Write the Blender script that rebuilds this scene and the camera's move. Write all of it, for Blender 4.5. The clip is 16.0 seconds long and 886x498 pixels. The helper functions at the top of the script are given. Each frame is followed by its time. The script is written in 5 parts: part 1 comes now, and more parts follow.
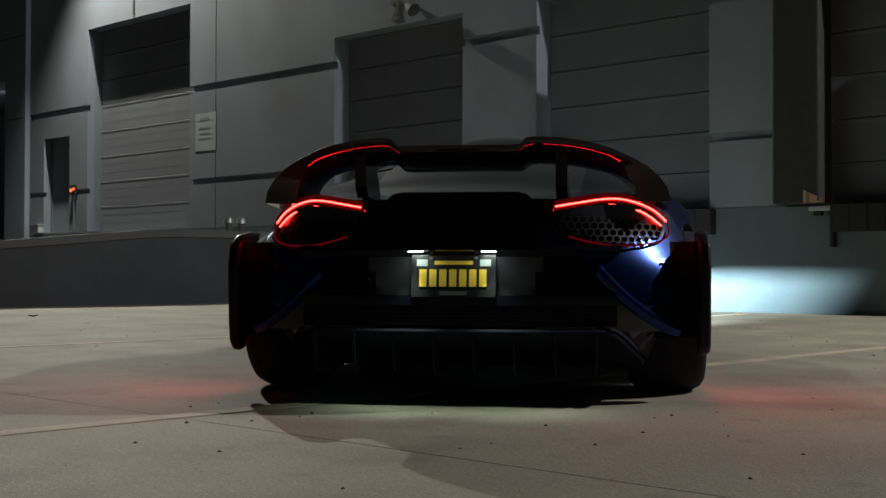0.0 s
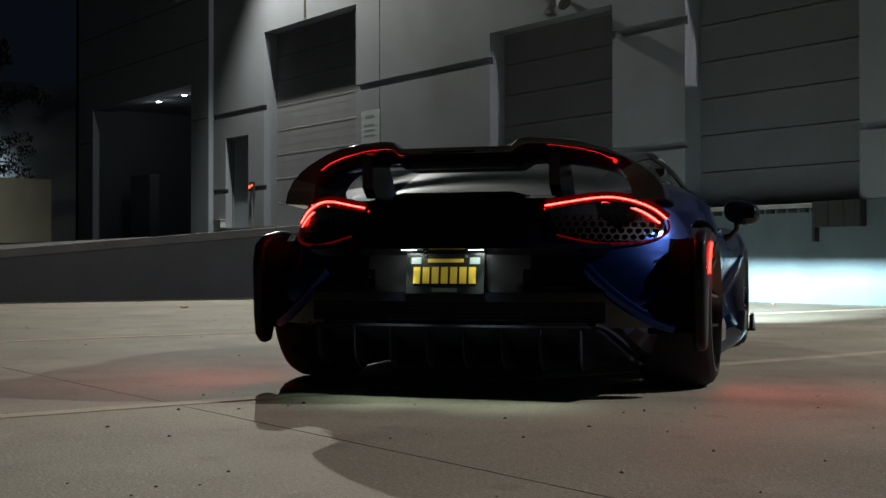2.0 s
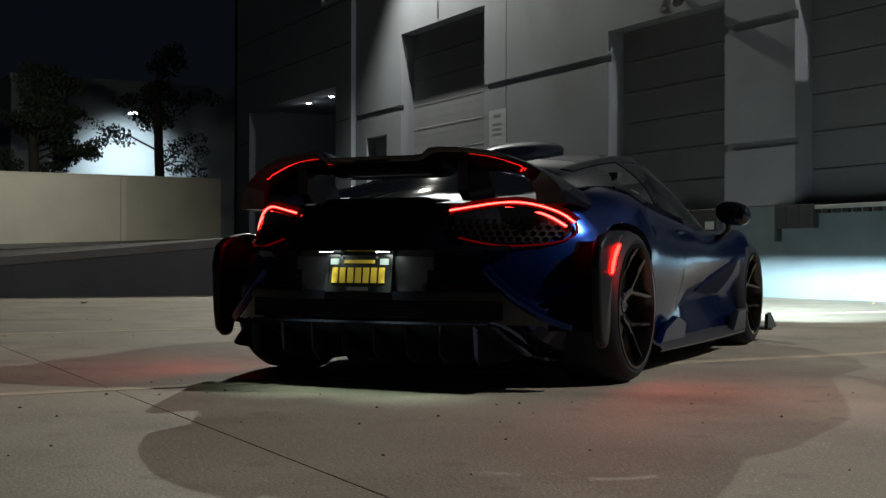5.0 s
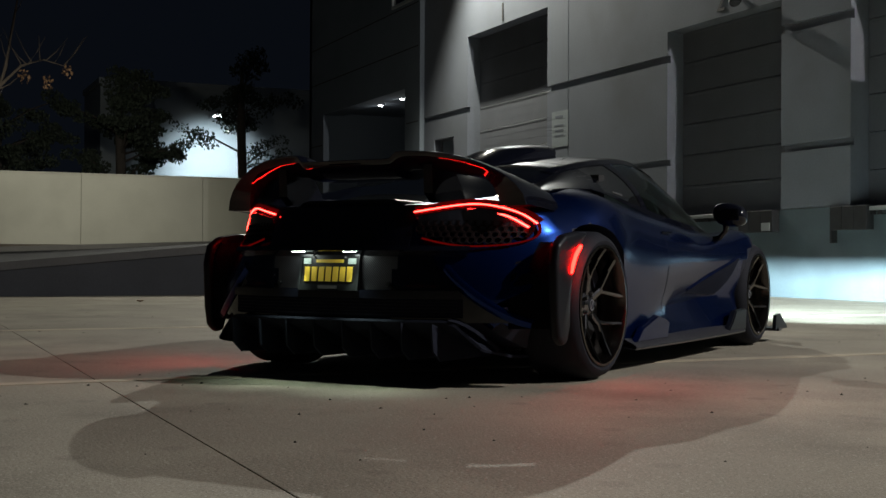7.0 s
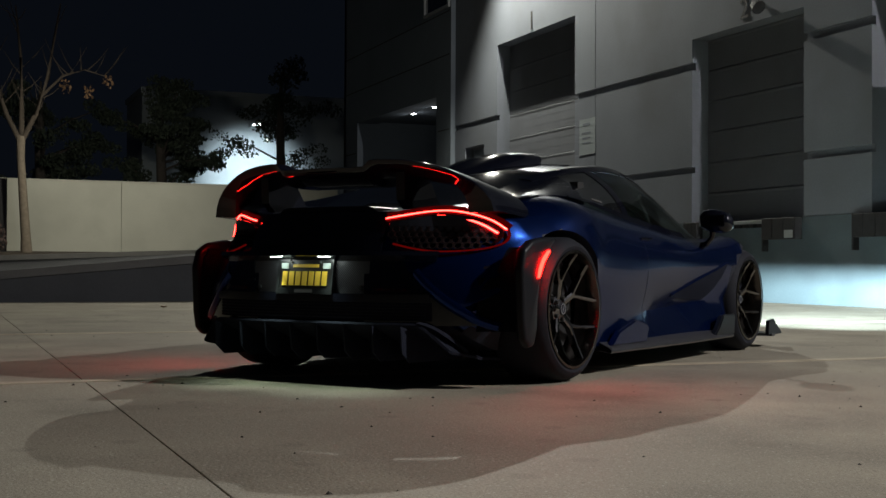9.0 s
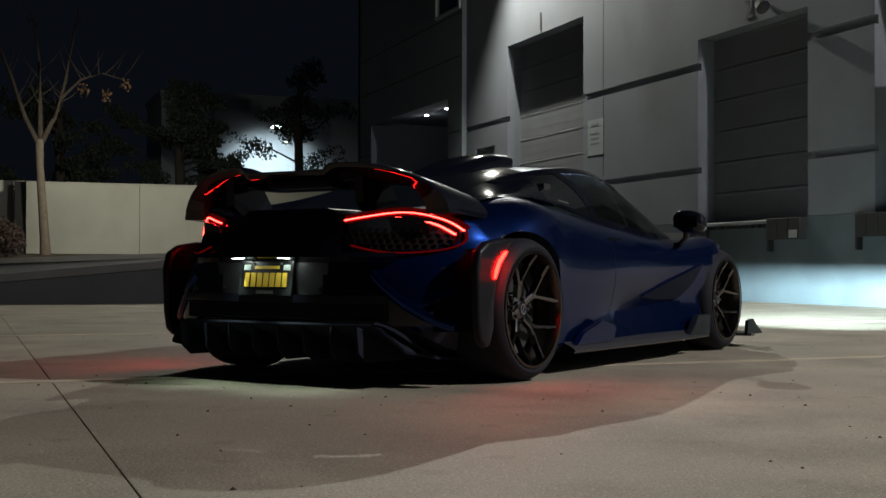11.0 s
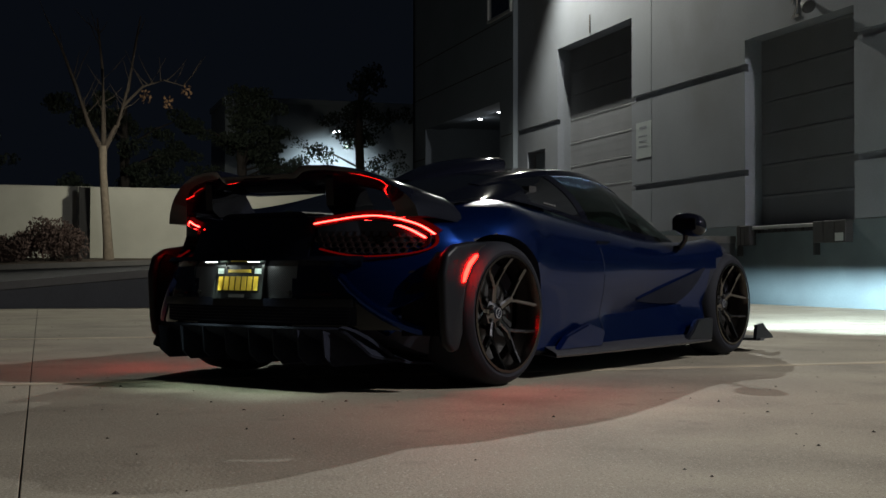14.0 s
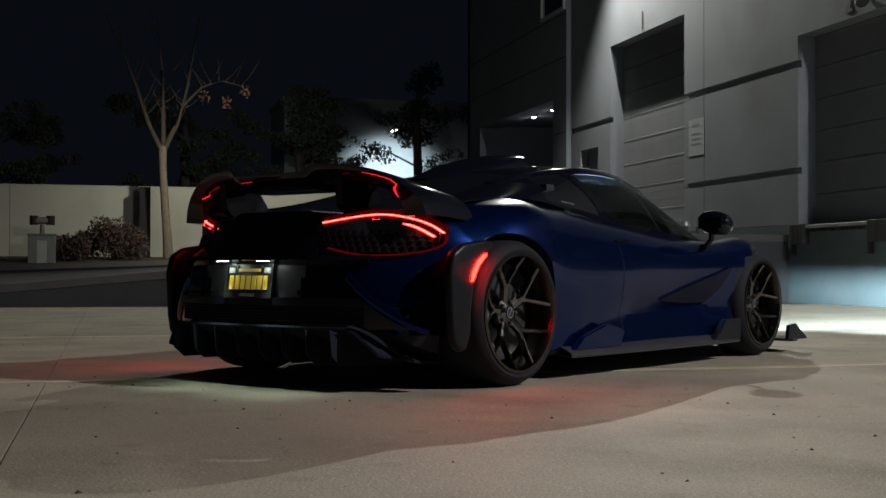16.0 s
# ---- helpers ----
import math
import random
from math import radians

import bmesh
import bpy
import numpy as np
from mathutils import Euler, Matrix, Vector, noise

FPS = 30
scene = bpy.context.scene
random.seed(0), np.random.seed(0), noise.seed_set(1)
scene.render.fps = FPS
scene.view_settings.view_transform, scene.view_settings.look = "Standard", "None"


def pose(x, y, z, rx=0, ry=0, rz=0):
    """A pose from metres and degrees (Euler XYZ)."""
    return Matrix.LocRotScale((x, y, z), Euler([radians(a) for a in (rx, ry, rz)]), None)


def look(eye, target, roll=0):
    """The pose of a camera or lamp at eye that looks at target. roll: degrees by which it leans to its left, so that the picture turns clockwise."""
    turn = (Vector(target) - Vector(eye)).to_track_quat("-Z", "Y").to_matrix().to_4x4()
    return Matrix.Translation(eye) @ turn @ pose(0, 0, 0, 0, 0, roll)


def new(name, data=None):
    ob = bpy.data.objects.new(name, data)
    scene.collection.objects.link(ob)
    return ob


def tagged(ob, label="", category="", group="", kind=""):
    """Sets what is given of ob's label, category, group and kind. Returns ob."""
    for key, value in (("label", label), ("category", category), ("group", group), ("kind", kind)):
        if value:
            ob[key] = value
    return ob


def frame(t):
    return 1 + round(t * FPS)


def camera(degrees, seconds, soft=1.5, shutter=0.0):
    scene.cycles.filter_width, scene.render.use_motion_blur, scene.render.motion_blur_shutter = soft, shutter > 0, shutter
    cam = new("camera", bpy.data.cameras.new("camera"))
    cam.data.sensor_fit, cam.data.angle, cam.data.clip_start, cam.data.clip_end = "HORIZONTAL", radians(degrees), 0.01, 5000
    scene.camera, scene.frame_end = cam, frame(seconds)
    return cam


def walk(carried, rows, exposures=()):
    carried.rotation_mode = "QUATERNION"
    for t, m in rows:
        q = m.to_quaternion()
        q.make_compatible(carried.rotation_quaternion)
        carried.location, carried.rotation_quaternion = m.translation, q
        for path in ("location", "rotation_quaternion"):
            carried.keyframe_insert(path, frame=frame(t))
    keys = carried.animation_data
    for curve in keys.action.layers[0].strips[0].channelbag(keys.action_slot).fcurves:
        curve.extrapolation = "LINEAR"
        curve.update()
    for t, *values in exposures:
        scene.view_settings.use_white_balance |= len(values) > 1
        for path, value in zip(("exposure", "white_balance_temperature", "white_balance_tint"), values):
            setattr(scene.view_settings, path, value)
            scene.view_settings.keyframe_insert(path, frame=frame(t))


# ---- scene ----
cam = camera(39.32, 16.0)
PATH = [
    (0, (0.119, -13.848, 0.499), (-1.269, -12.408, 0.536), 0.10),
    (0.5, (0.300, -13.746, 0.506), (-1.150, -12.369, 0.539), -0.03),
    (1, (0.488, -13.637, 0.504), (-1.015, -12.317, 0.534), -0.03),
    (1.5, (0.648, -13.512, 0.512), (-0.910, -12.258, 0.538), -0.05),
    (2, (0.786, -13.379, 0.523), (-0.817, -12.183, 0.546), -0.02),
    (2.5, (0.916, -13.259, 0.526), (-0.719, -12.108, 0.548), -0.05),
    (3, (1.065, -13.129, 0.524), (-0.598, -12.018, 0.547), -0.02),
    (3.5, (1.224, -12.993, 0.536), (-0.467, -11.925, 0.558), -0.06),
    (4, (1.386, -12.886, 0.544), (-0.329, -11.856, 0.565), 0.01),
    (6.5, (2.005, -12.343, 0.546), (0.191, -11.500, 0.559), 0.19),
    (7, (2.088, -12.278, 0.542), (0.264, -11.457, 0.559), 0.27),
    (7.5, (2.161, -12.229, 0.546), (0.329, -11.426, 0.568), 0.35),
    (8, (2.241, -12.166, 0.536), (0.402, -11.380, 0.563), 0.29),
    (8.5, (2.300, -12.103, 0.536), (0.454, -11.335, 0.564), 0.31),
    (9, (2.367, -12.052, 0.531), (0.516, -11.296, 0.560), 0.30),
    (11.5, (2.560, -11.748, 0.533), (0.691, -11.039, 0.565), 0.15),
    (12, (2.570, -11.695, 0.535), (0.695, -11.000, 0.569), 0.24),
    (12.5, (2.579, -11.629, 0.531), (0.698, -10.949, 0.566), 0.27),
    (13, (2.588, -11.548, 0.529), (0.702, -10.884, 0.565), 0.17),
    (13.5, (2.613, -11.461, 0.531), (0.720, -10.818, 0.568), 0.10),
    (14, (2.649, -11.373, 0.530), (0.747, -10.757, 0.567), 0.07),
    (14.5, (2.681, -11.297, 0.528), (0.769, -10.712, 0.565), 0.10),
    (15, (2.688, -11.232, 0.528), (0.768, -10.675, 0.565), 0.08),
    (15.5, (2.694, -11.169, 0.532), (0.767, -10.635, 0.568), 0.07),
    (16, (2.676, -11.133, 0.532), (0.745, -10.613, 0.567), 0.10),
]
walk(cam, [(t, look(eye, target, roll)) for t, eye, target, roll in PATH])

# ---- light ----
world = bpy.data.worlds.new("night_sky")
scene.world = world
world.use_nodes = True
world.node_tree.nodes["Background"].inputs["Color"].default_value = (0.11, 0.15, 0.24, 1)
world.node_tree.nodes["Background"].inputs["Strength"].default_value = 0.022
scene.view_settings.exposure = 0.0


def spot(name, place, target, watts, colour, angle, blend=0.6, radius=0.1):
    lamp = bpy.data.lights.new(name, "SPOT")
    lamp.energy, lamp.color, lamp.spot_size, lamp.spot_blend, lamp.shadow_soft_size = watts, colour, radians(angle), blend, radius
    ob = new(name, lamp)
    ob.matrix_world = look(place, target)
    return ob


def point(name, place, watts, colour, radius=0.08):
    lamp = bpy.data.lights.new(name, "POINT")
    lamp.energy, lamp.color, lamp.shadow_soft_size = watts, colour, radius
    ob = new(name, lamp)
    ob.location = place
    return ob


LAMP_A, LAMP_B = (1.0, 0.985, 0.87), (1.0, 0.97, 0.97)
spot("wall_pack_light_a", (-23.1, -0.80, 9.60), (-17.5, -9.0, 0.0), 5000, LAMP_A, 150, 0.35, 0.06)
spot("wall_pack_light_b", (3.1, -1.00, 7.8), (-3.0, -9.0, 0.0), 4000, LAMP_B, 150, 0.35, 0.06)
spot("far_lamp_light", (-63.6, 4.6, 7.4), (-68.0, 4.7, 5.2), 5600, (0.80, 0.95, 1.0), 92, 1.0, 0.2)
# unseen fill without a fixture, added to brighten the boundary wall and bed
spot("unseen_yard_fill", (-40.5, -6.0, 6.7), (-50.0, -6.4, 0.2), 1550, (1.0, 0.96, 0.80), 122, 0.9, 0.2)
for lamp_place in ((-31.05, 0.66, 4.70), (-29.42, 0.66, 4.70)):
    point("recess_light", lamp_place, 2.2, (0.95, 0.97, 1.0), 0.06)

# ---- materials ----


def material(name, colour, rough=0.6, metal=0.0, vary=0.25, scale=3.0, fine=40.0, bump=0.15, coat=0.0, spec=0.5, stain=None, stain_scale=0.6, detail=6.0):
    m = bpy.data.materials.new(name)
    m.use_nodes = True
    nt = m.node_tree
    b = nt.nodes["Principled BSDF"]
    b.inputs["Roughness"].default_value, b.inputs["Metallic"].default_value = rough, metal
    b.inputs["Coat Weight"].default_value, b.inputs["Coat Roughness"].default_value = coat, 0.03
    b.inputs["Specular IOR Level"].default_value = spec
    co = nt.nodes.new("ShaderNodeTexCoord")
    n1 = nt.nodes.new("ShaderNodeTexNoise")
    n1.inputs["Scale"].default_value, n1.inputs["Detail"].default_value = scale, detail
    n2 = nt.nodes.new("ShaderNodeTexNoise")
    n2.inputs["Scale"].default_value, n2.inputs["Detail"].default_value = fine, 4.0
    for n in (n1, n2):
        nt.links.new(co.outputs["Object"], n.inputs["Vector"])
    ramp = nt.nodes.new("ShaderNodeValToRGB")
    dark = [c * (1 - vary) for c in colour]
    light = [min(1, c * (1 + vary)) for c in colour]
    ramp.color_ramp.elements[0].position, ramp.color_ramp.elements[1].position = 0.3, 0.7
    ramp.color_ramp.elements[0].color, ramp.color_ramp.elements[1].color = (*dark, 1), (*light, 1)
    add = nt.nodes.new("ShaderNodeMath")
    add.operation = "MULTIPLY_ADD"
    add.inputs[1].default_value = 0.35
    nt.links.new(n2.outputs["Fac"], add.inputs[0])
    mul = nt.nodes.new("ShaderNodeMath")
    mul.operation = "MULTIPLY"
    mul.inputs[1].default_value = 0.65
    nt.links.new(n1.outputs["Fac"], mul.inputs[0])
    nt.links.new(mul.outputs[0], add.inputs[2])
    nt.links.new(add.outputs[0], ramp.inputs["Fac"])
    out = ramp.outputs["Color"]
    if stain:
        n3 = nt.nodes.new("ShaderNodeTexNoise")
        n3.inputs["Scale"].default_value, n3.inputs["Detail"].default_value = stain_scale, 5.0
        nt.links.new(co.outputs["Object"], n3.inputs["Vector"])
        r3 = nt.nodes.new("ShaderNodeValToRGB")
        r3.color_ramp.elements[0].position, r3.color_ramp.elements[1].position = 0.5, 0.72
        r3.color_ramp.elements[0].color, r3.color_ramp.elements[1].color = (0, 0, 0, 1), (0.75, 0.75, 0.75, 1)
        nt.links.new(n3.outputs["Fac"], r3.inputs["Fac"])
        mix = nt.nodes.new("ShaderNodeMix")
        mix.data_type = "RGBA"
        nt.links.new(r3.outputs["Color"], mix.inputs[0])
        nt.links.new(out, mix.inputs[6])
        mix.inputs[7].default_value = (*stain, 1)
        out = mix.outputs[2]
    nt.links.new(out, b.inputs["Base Color"])
    if bump:
        bp = nt.nodes.new("ShaderNodeBump")
        bp.inputs["Strength"].default_value, bp.inputs["Distance"].default_value = bump, 0.02
        nt.links.new(add.outputs[0], bp.inputs["Height"])
        nt.links.new(bp.outputs["Normal"], b.inputs["Normal"])
    return m


def glow(name, colour, strength, base=0.03):
    m = bpy.data.materials.new(name)
    m.use_nodes = True
    b = m.node_tree.nodes["Principled BSDF"]
    b.inputs["Base Color"].default_value = (*[c * base for c in colour], 1)
    b.inputs["Emission Color"].default_value, b.inputs["Emission Strength"].default_value = (*colour, 1), strength
    return m


def glass(name, colour, rough=0.02):
    m = bpy.data.materials.new(name)
    m.use_nodes = True
    b = m.node_tree.nodes["Principled BSDF"]
    b.inputs["Base Color"].default_value = (*colour, 1)
    b.inputs["Roughness"].default_value, b.inputs["Transmission Weight"].default_value = rough, 1.0
    b.inputs["IOR"].default_value = 1.45
    return m


def carbon_weave(name):
    """Twill carbon fibre: two crossed wave bands under a clear coat."""
    m = material(name, (0.03, 0.03, 0.032), 0.35, 0.2, 0.2, 8, 60, 0.0, 0.35)
    nt = m.node_tree
    b = nt.nodes["Principled BSDF"]
    co = nt.nodes.new("ShaderNodeTexCoord")
    ch = nt.nodes.new("ShaderNodeTexWave")
    ch.bands_direction = "DIAGONAL"
    ch.inputs["Scale"].default_value, ch.inputs["Distortion"].default_value = 55, 0.0
    nt.links.new(co.outputs["Object"], ch.inputs["Vector"])
    r = nt.nodes.new("ShaderNodeValToRGB")
    r.color_ramp.elements[0].color, r.color_ramp.elements[1].color = (0.006, 0.006, 0.007, 1), (0.085, 0.085, 0.095, 1)
    nt.links.new(ch.outputs["Fac"], r.inputs["Fac"])
    nt.links.new(r.outputs["Color"], b.inputs["Base Color"])
    return m


M_APRON = material("worn_concrete_paving", (0.30, 0.270, 0.202), 0.74, 0, 0.48, 1.6, 90, 0.28, stain=(0.205, 0.182, 0.138), stain_scale=0.8)


def add_flecks(m, scale, size, colour, strength):
    """Small pale or dark flecks scattered over a material."""
    nt = m.node_tree
    b = nt.nodes["Principled BSDF"]
    was = b.inputs["Base Color"].links[0].from_socket
    co = nt.nodes.new("ShaderNodeTexCoord")
    vo = nt.nodes.new("ShaderNodeTexVoronoi")
    vo.inputs["Scale"].default_value = scale
    nt.links.new(co.outputs["Object"], vo.inputs["Vector"])
    r = nt.nodes.new("ShaderNodeValToRGB")
    r.color_ramp.elements[0].position, r.color_ramp.elements[1].position = size * 0.6, size
    r.color_ramp.elements[0].color, r.color_ramp.elements[1].color = (strength,) * 3 + (1,), (0, 0, 0, 1)
    nt.links.new(vo.outputs["Distance"], r.inputs["Fac"])
    mix = nt.nodes.new("ShaderNodeMix")
    mix.data_type = "RGBA"
    nt.links.new(r.outputs["Color"], mix.inputs[0])
    nt.links.new(was, mix.inputs[6])
    mix.inputs[7].default_value = (*colour, 1)
    nt.links.new(mix.outputs[2], b.inputs["Base Color"])


add_flecks(M_APRON, 34, 0.16, (0.60, 0.57, 0.48), 0.55)
add_flecks(M_APRON, 15, 0.10, (0.12, 0.10, 0.08), 0.6)
add_flecks(M_APRON, 3.1, 0.16, (0.16, 0.14, 0.11), 0.35)
add_flecks(M_APRON, 70, 0.24, (0.22, 0.195, 0.15), 0.6)
add_flecks(M_APRON, 150, 0.34, (0.52, 0.48, 0.40), 0.55)
add_flecks(M_APRON, 115, 0.30, (0.12, 0.105, 0.08), 0.7)
M_WALL = material("painted_tilt_up_concrete", (0.188, 0.206, 0.236), 0.85, 0, 0.12, 0.7, 30, 0.15, stain=(0.145, 0.154, 0.168), stain_scale=0.5)
M_WALL2 = material("darker_painted_concrete", (0.17, 0.20, 0.225), 0.85, 0, 0.10, 0.7, 30, 0.12)
M_DOCK = material("dock_face_concrete", (0.095, 0.125, 0.138), 0.8, 0, 0.15, 1.2, 30, 0.2, stain=(0.07, 0.088, 0.098), stain_scale=0.8)
M_DOOR = material("grey_painted_steel_door", (0.135, 0.142, 0.155), 0.6, 0.0, 0.12, 1.5, 25, 0.05, stain=(0.105, 0.11, 0.12))
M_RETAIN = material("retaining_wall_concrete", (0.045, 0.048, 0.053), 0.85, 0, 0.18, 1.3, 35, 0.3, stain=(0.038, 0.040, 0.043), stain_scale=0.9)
M_ASPHALT = material("asphalt", (0.05, 0.05, 0.05), 0.9, 0, 0.3, 1.5, 90, 0.4)
M_KERB = material("kerb_concrete", (0.088, 0.086, 0.083), 0.85, 0, 0.2, 2.0, 40, 0.3)
M_LINE = material("worn_white_line_paint", (0.46, 0.40, 0.29), 0.75, 0, 0.3, 6, 60, 0.2, stain=(0.27, 0.24, 0.18), stain_scale=3.0)
M_GROOVE = material("joint_sealant", (0.05, 0.05, 0.05), 0.9, 0, 0.2)
M_BLACK = material("black_rubber", (0.016, 0.016, 0.017), 0.8, 0, 0.3, 8, 60, 0.2)
M_FARWALL = material("cream_garden_wall", (0.52, 0.52, 0.45), 0.85, 0, 0.08, 0.6, 20, 0.1, stain=(0.42, 0.42, 0.36), stain_scale=0.4)
M_FARBLD = material("pale_far_facade", (0.24, 0.27, 0.29), 0.85, 0, 0.08, 0.4, 10, 0.1)
M_BARK = material("pale_bark", (0.20, 0.165, 0.125), 0.9, 0, 0.3, 6, 40, 0.5)
# darker copy of the bark: the light's fading up the tree put into colour
M_TWIG = material("dimmed_limb_bark", (0.07, 0.055, 0.042), 0.9, 0, 0.3, 6, 40, 0.4)
M_DARKBARK = material("dark_bark", (0.05, 0.042, 0.035), 0.9, 0, 0.3, 6, 40, 0.5)
M_LEAF = material("dark_green_leaf", (0.026, 0.037, 0.023), 0.8, 0, 0.4, 2, 20, 0.0)
M_HEDGE = material("reddish_hedge_leaf", (0.085, 0.055, 0.046), 0.75, 0, 0.4, 3, 20, 0.0)
M_SOIL = material("planter_soil", (0.07, 0.055, 0.042), 0.95, 0, 0.3, 3, 40, 0.5)
M_SIGN = material("pale_panel_paint", (0.34, 0.36, 0.35), 0.5, 0, 0.06)
# the shiny plate's bright reflection is put into this pale, non-metal base colour
M_NOTICE = material("notice_reflection_pale", (0.40, 0.44, 0.45), 0.22, 0.0, 0.10, 2, 30, 0.0)
M_PALEMETAL = material("galvanised_steel", (0.42, 0.44, 0.44), 0.45, 0.7, 0.15)
M_NUMBER = material("dark_number_paint", (0.045, 0.04, 0.035), 0.7, 0, 0.1)
M_BOX = material("green_grey_cabinet_paint", (0.17, 0.19, 0.175), 0.6, 0, 0.12)
M_LAMPGLOW = glow("lamp_face", (0.95, 0.97, 1.0), 14)
M_FARGLOW = glow("far_lamp_face", (0.9, 0.97, 1.0), 30)
M_LED = glow("orange_indicator", (1.0, 0.12, 0.04), 3)
M_WARMGLOW = glow("wall_pack_face", (1.0, 0.9, 0.7), 14)

M_PAINT = material("midnight_blue_metallic_paint", (0.0024, 0.0190, 0.112), 0.21, 0.85, 0.05, 200, 900, 0.0, 0.30, 0.2)
M_GLOSSBLACK = material("gloss_black_paint", (0.0045, 0.0052, 0.0095), 0.05, 0.0, 0.1, 5, 60, 0.0, 0.0, 0.5)
M_SATIN = material("satin_black_plastic", (0.022, 0.024, 0.034), 0.5, 0.0, 0.15, 8, 80, 0.05, 0.0, 0.12)
M_BLADE = material("grey_fender_blade", (0.008, 0.009, 0.012), 0.36, 0.0, 0.1, 8, 60, 0.0, 0.0, 0.22)
M_CELL = material("dark_mesh_plastic", (0.010, 0.006, 0.006), 0.45, 0.0, 0.1, 8, 60, 0.0, 0.0, 0.06)
M_CARBON = carbon_weave("carbon_fibre")
M_TYRE = material("tyre_rubber", (0.014, 0.015, 0.020), 0.75, 0, 0.25, 8, 90, 0.15, 0.0, 0.2)
M_RIM = material("dark_bronze_chrome_rim", (0.18, 0.172, 0.168), 0.12, 1.0, 0.08, 10, 60, 0.0)
M_BARREL = material("dark_rim_barrel", (0.11, 0.098, 0.088), 0.26, 1.0, 0.1, 10, 60, 0.0)
M_DISC = material("brake_disc_steel", (0.10, 0.10, 0.10), 0.5, 0.9, 0.1, 10, 60, 0.0)
M_GLASS = glass("tinted_car_glass", (0.20, 0.26, 0.23))
M_DARKGLASS = material("smoked_glass", (0.008, 0.009, 0.010), 0.04, 0, 0.05, 5, 60, 0.0, 1.0)
M_REDLENS = material("smoked_red_lens", (0.022, 0.0008, 0.0008), 0.10, 0, 0.1, 8, 60, 0.0, 1.0)
M_CABIN = material("cabin_black_alcantara", (0.02, 0.02, 0.02), 0.85, 0, 0.2)
M_TAIL = glow("tail_strip_glow", (1.0, 0.013, 0.010), 50)
M_LENSBODY = glow("lit_lens_body", (1.0, 0.004, 0.003), 0.04, 0.02)
M_LENSBODY.node_tree.nodes["Principled BSDF"].inputs["Roughness"].default_value = 0.08
M_LENSGLOW = glow("tail_lens_glow", (1.0, 0.012, 0.008), 0.085, 0.0)
M_LENSGLOW.node_tree.nodes["Principled BSDF"].inputs["Specular IOR Level"].default_value = 0.0
M_OUTLET = material("black_outlet_plastic", (0.0045, 0.005, 0.007), 0.8, 0, 0.2, 8, 60, 0.0, 0.0, 0.05)
M_FLAME = glow("blue_flame", (0.02, 0.30, 0.85), 0.42, 0.0)
M_VENT = material("matt_black_duct", (0.017, 0.019, 0.028), 0.9, 0, 0.2, 8, 60, 0.0, 0.0, 0.04)
M_MARKER = glow("side_marker_glow", (1.0, 0.0010, 0.0006), 280)
M_PLATELAMP = glow("plate_lamp_face", (0.86, 1.0, 0.92), 36)
M_PLATE = material("black_plate_face", (0.012, 0.012, 0.012), 0.4, 0, 0.1)
M_YELLOW = material("yellow_plate_paint", (0.85, 0.58, 0.06), 0.45, 0, 0.08)
M_STICKER = material("pale_sticker", (0.34, 0.40, 0.37), 0.5, 0, 0.05)
M_FRAME = material("plate_frame_metal", (0.014, 0.015, 0.016), 0.35, 0.2, 0.1)
M_GREYMARK = material("grey_marking", (0.10, 0.10, 0.10), 0.5, 0, 0.1)
M_STONE = material("dark_grit", (0.06, 0.05, 0.04), 0.9, 0, 0.3)
M_DRYLEAF = material("dry_leaf", (0.17, 0.095, 0.045), 0.8, 0, 0.3)

# ---- mesh helpers ----


def finish(name, bm, mat, parent=None, smooth=None):
    bmesh.ops.recalc_face_normals(bm, faces=bm.faces)
    if smooth is not None:
        for fc in bm.faces:
            fc.smooth = True
        for e in bm.edges:
            if len(e.link_faces) == 2 and e.calc_face_angle(0) > radians(smooth):
                e.smooth = False
    me = bpy.data.meshes.new(name)
    bm.to_mesh(me)
    bm.free()
    me.materials.append(mat)
    ob = new(name, me)
    if parent:
        ob.parent = parent
    return ob


def part(name, bm, mat, parent, label="", smooth=None):
    ob = finish(name, bm, mat, parent, smooth)
    if label:
        ob["label"] = label
    return ob


def empty(name, m=None):
    ob = new(name)
    ob.empty_display_size = 0.2
    if m is not None:
        ob.matrix_world = m
    return ob


def add_box(bm, x0, x1, y0, y1, z0, z1, bevel=0.0, m=None):
    vs = [bm.verts.new((x, y, z)) for z in (z0, z1) for y in (y0, y1) for x in (x0, x1)]
    fs = [bm.faces.new([vs[i] for i in q]) for q in ((0, 2, 3, 1), (4, 5, 7, 6), (0, 1, 5, 4), (2, 6, 7, 3), (0, 4, 6, 2), (1, 3, 7, 5))]
    if m is not None:
        for v in vs:
            v.co = m @ v.co
    if bevel:
        es = list({e for fc in fs for e in fc.edges})
        bmesh.ops.bevel(bm, geom=es, offset=bevel, segments=2, affect="EDGES", profile=0.5)
    return vs


def box_mesh(*a, bevel=0.0, m=None):
    bm = bmesh.new()
    add_box(bm, *a, bevel=bevel, m=m)
    return bm


def grid_mesh(pts, thick=0.0, closed=False):
    """A sheet through rows of points, with an even thickness."""
    bm = bmesh.new()
    rows = [[bm.verts.new(p) for p in row] for row in pts]
    for a, b in zip(rows, rows[1:]):
        n = len(a)
        for i in range(n if closed else n - 1):
            j = (i + 1) % n
            bm.faces.new((a[i], a[j], b[j], b[i]))
    if thick:
        bmesh.ops.recalc_face_normals(bm, faces=bm.faces)
        bmesh.ops.solidify(bm, geom=bm.faces[:], thickness=thick)
    return bm


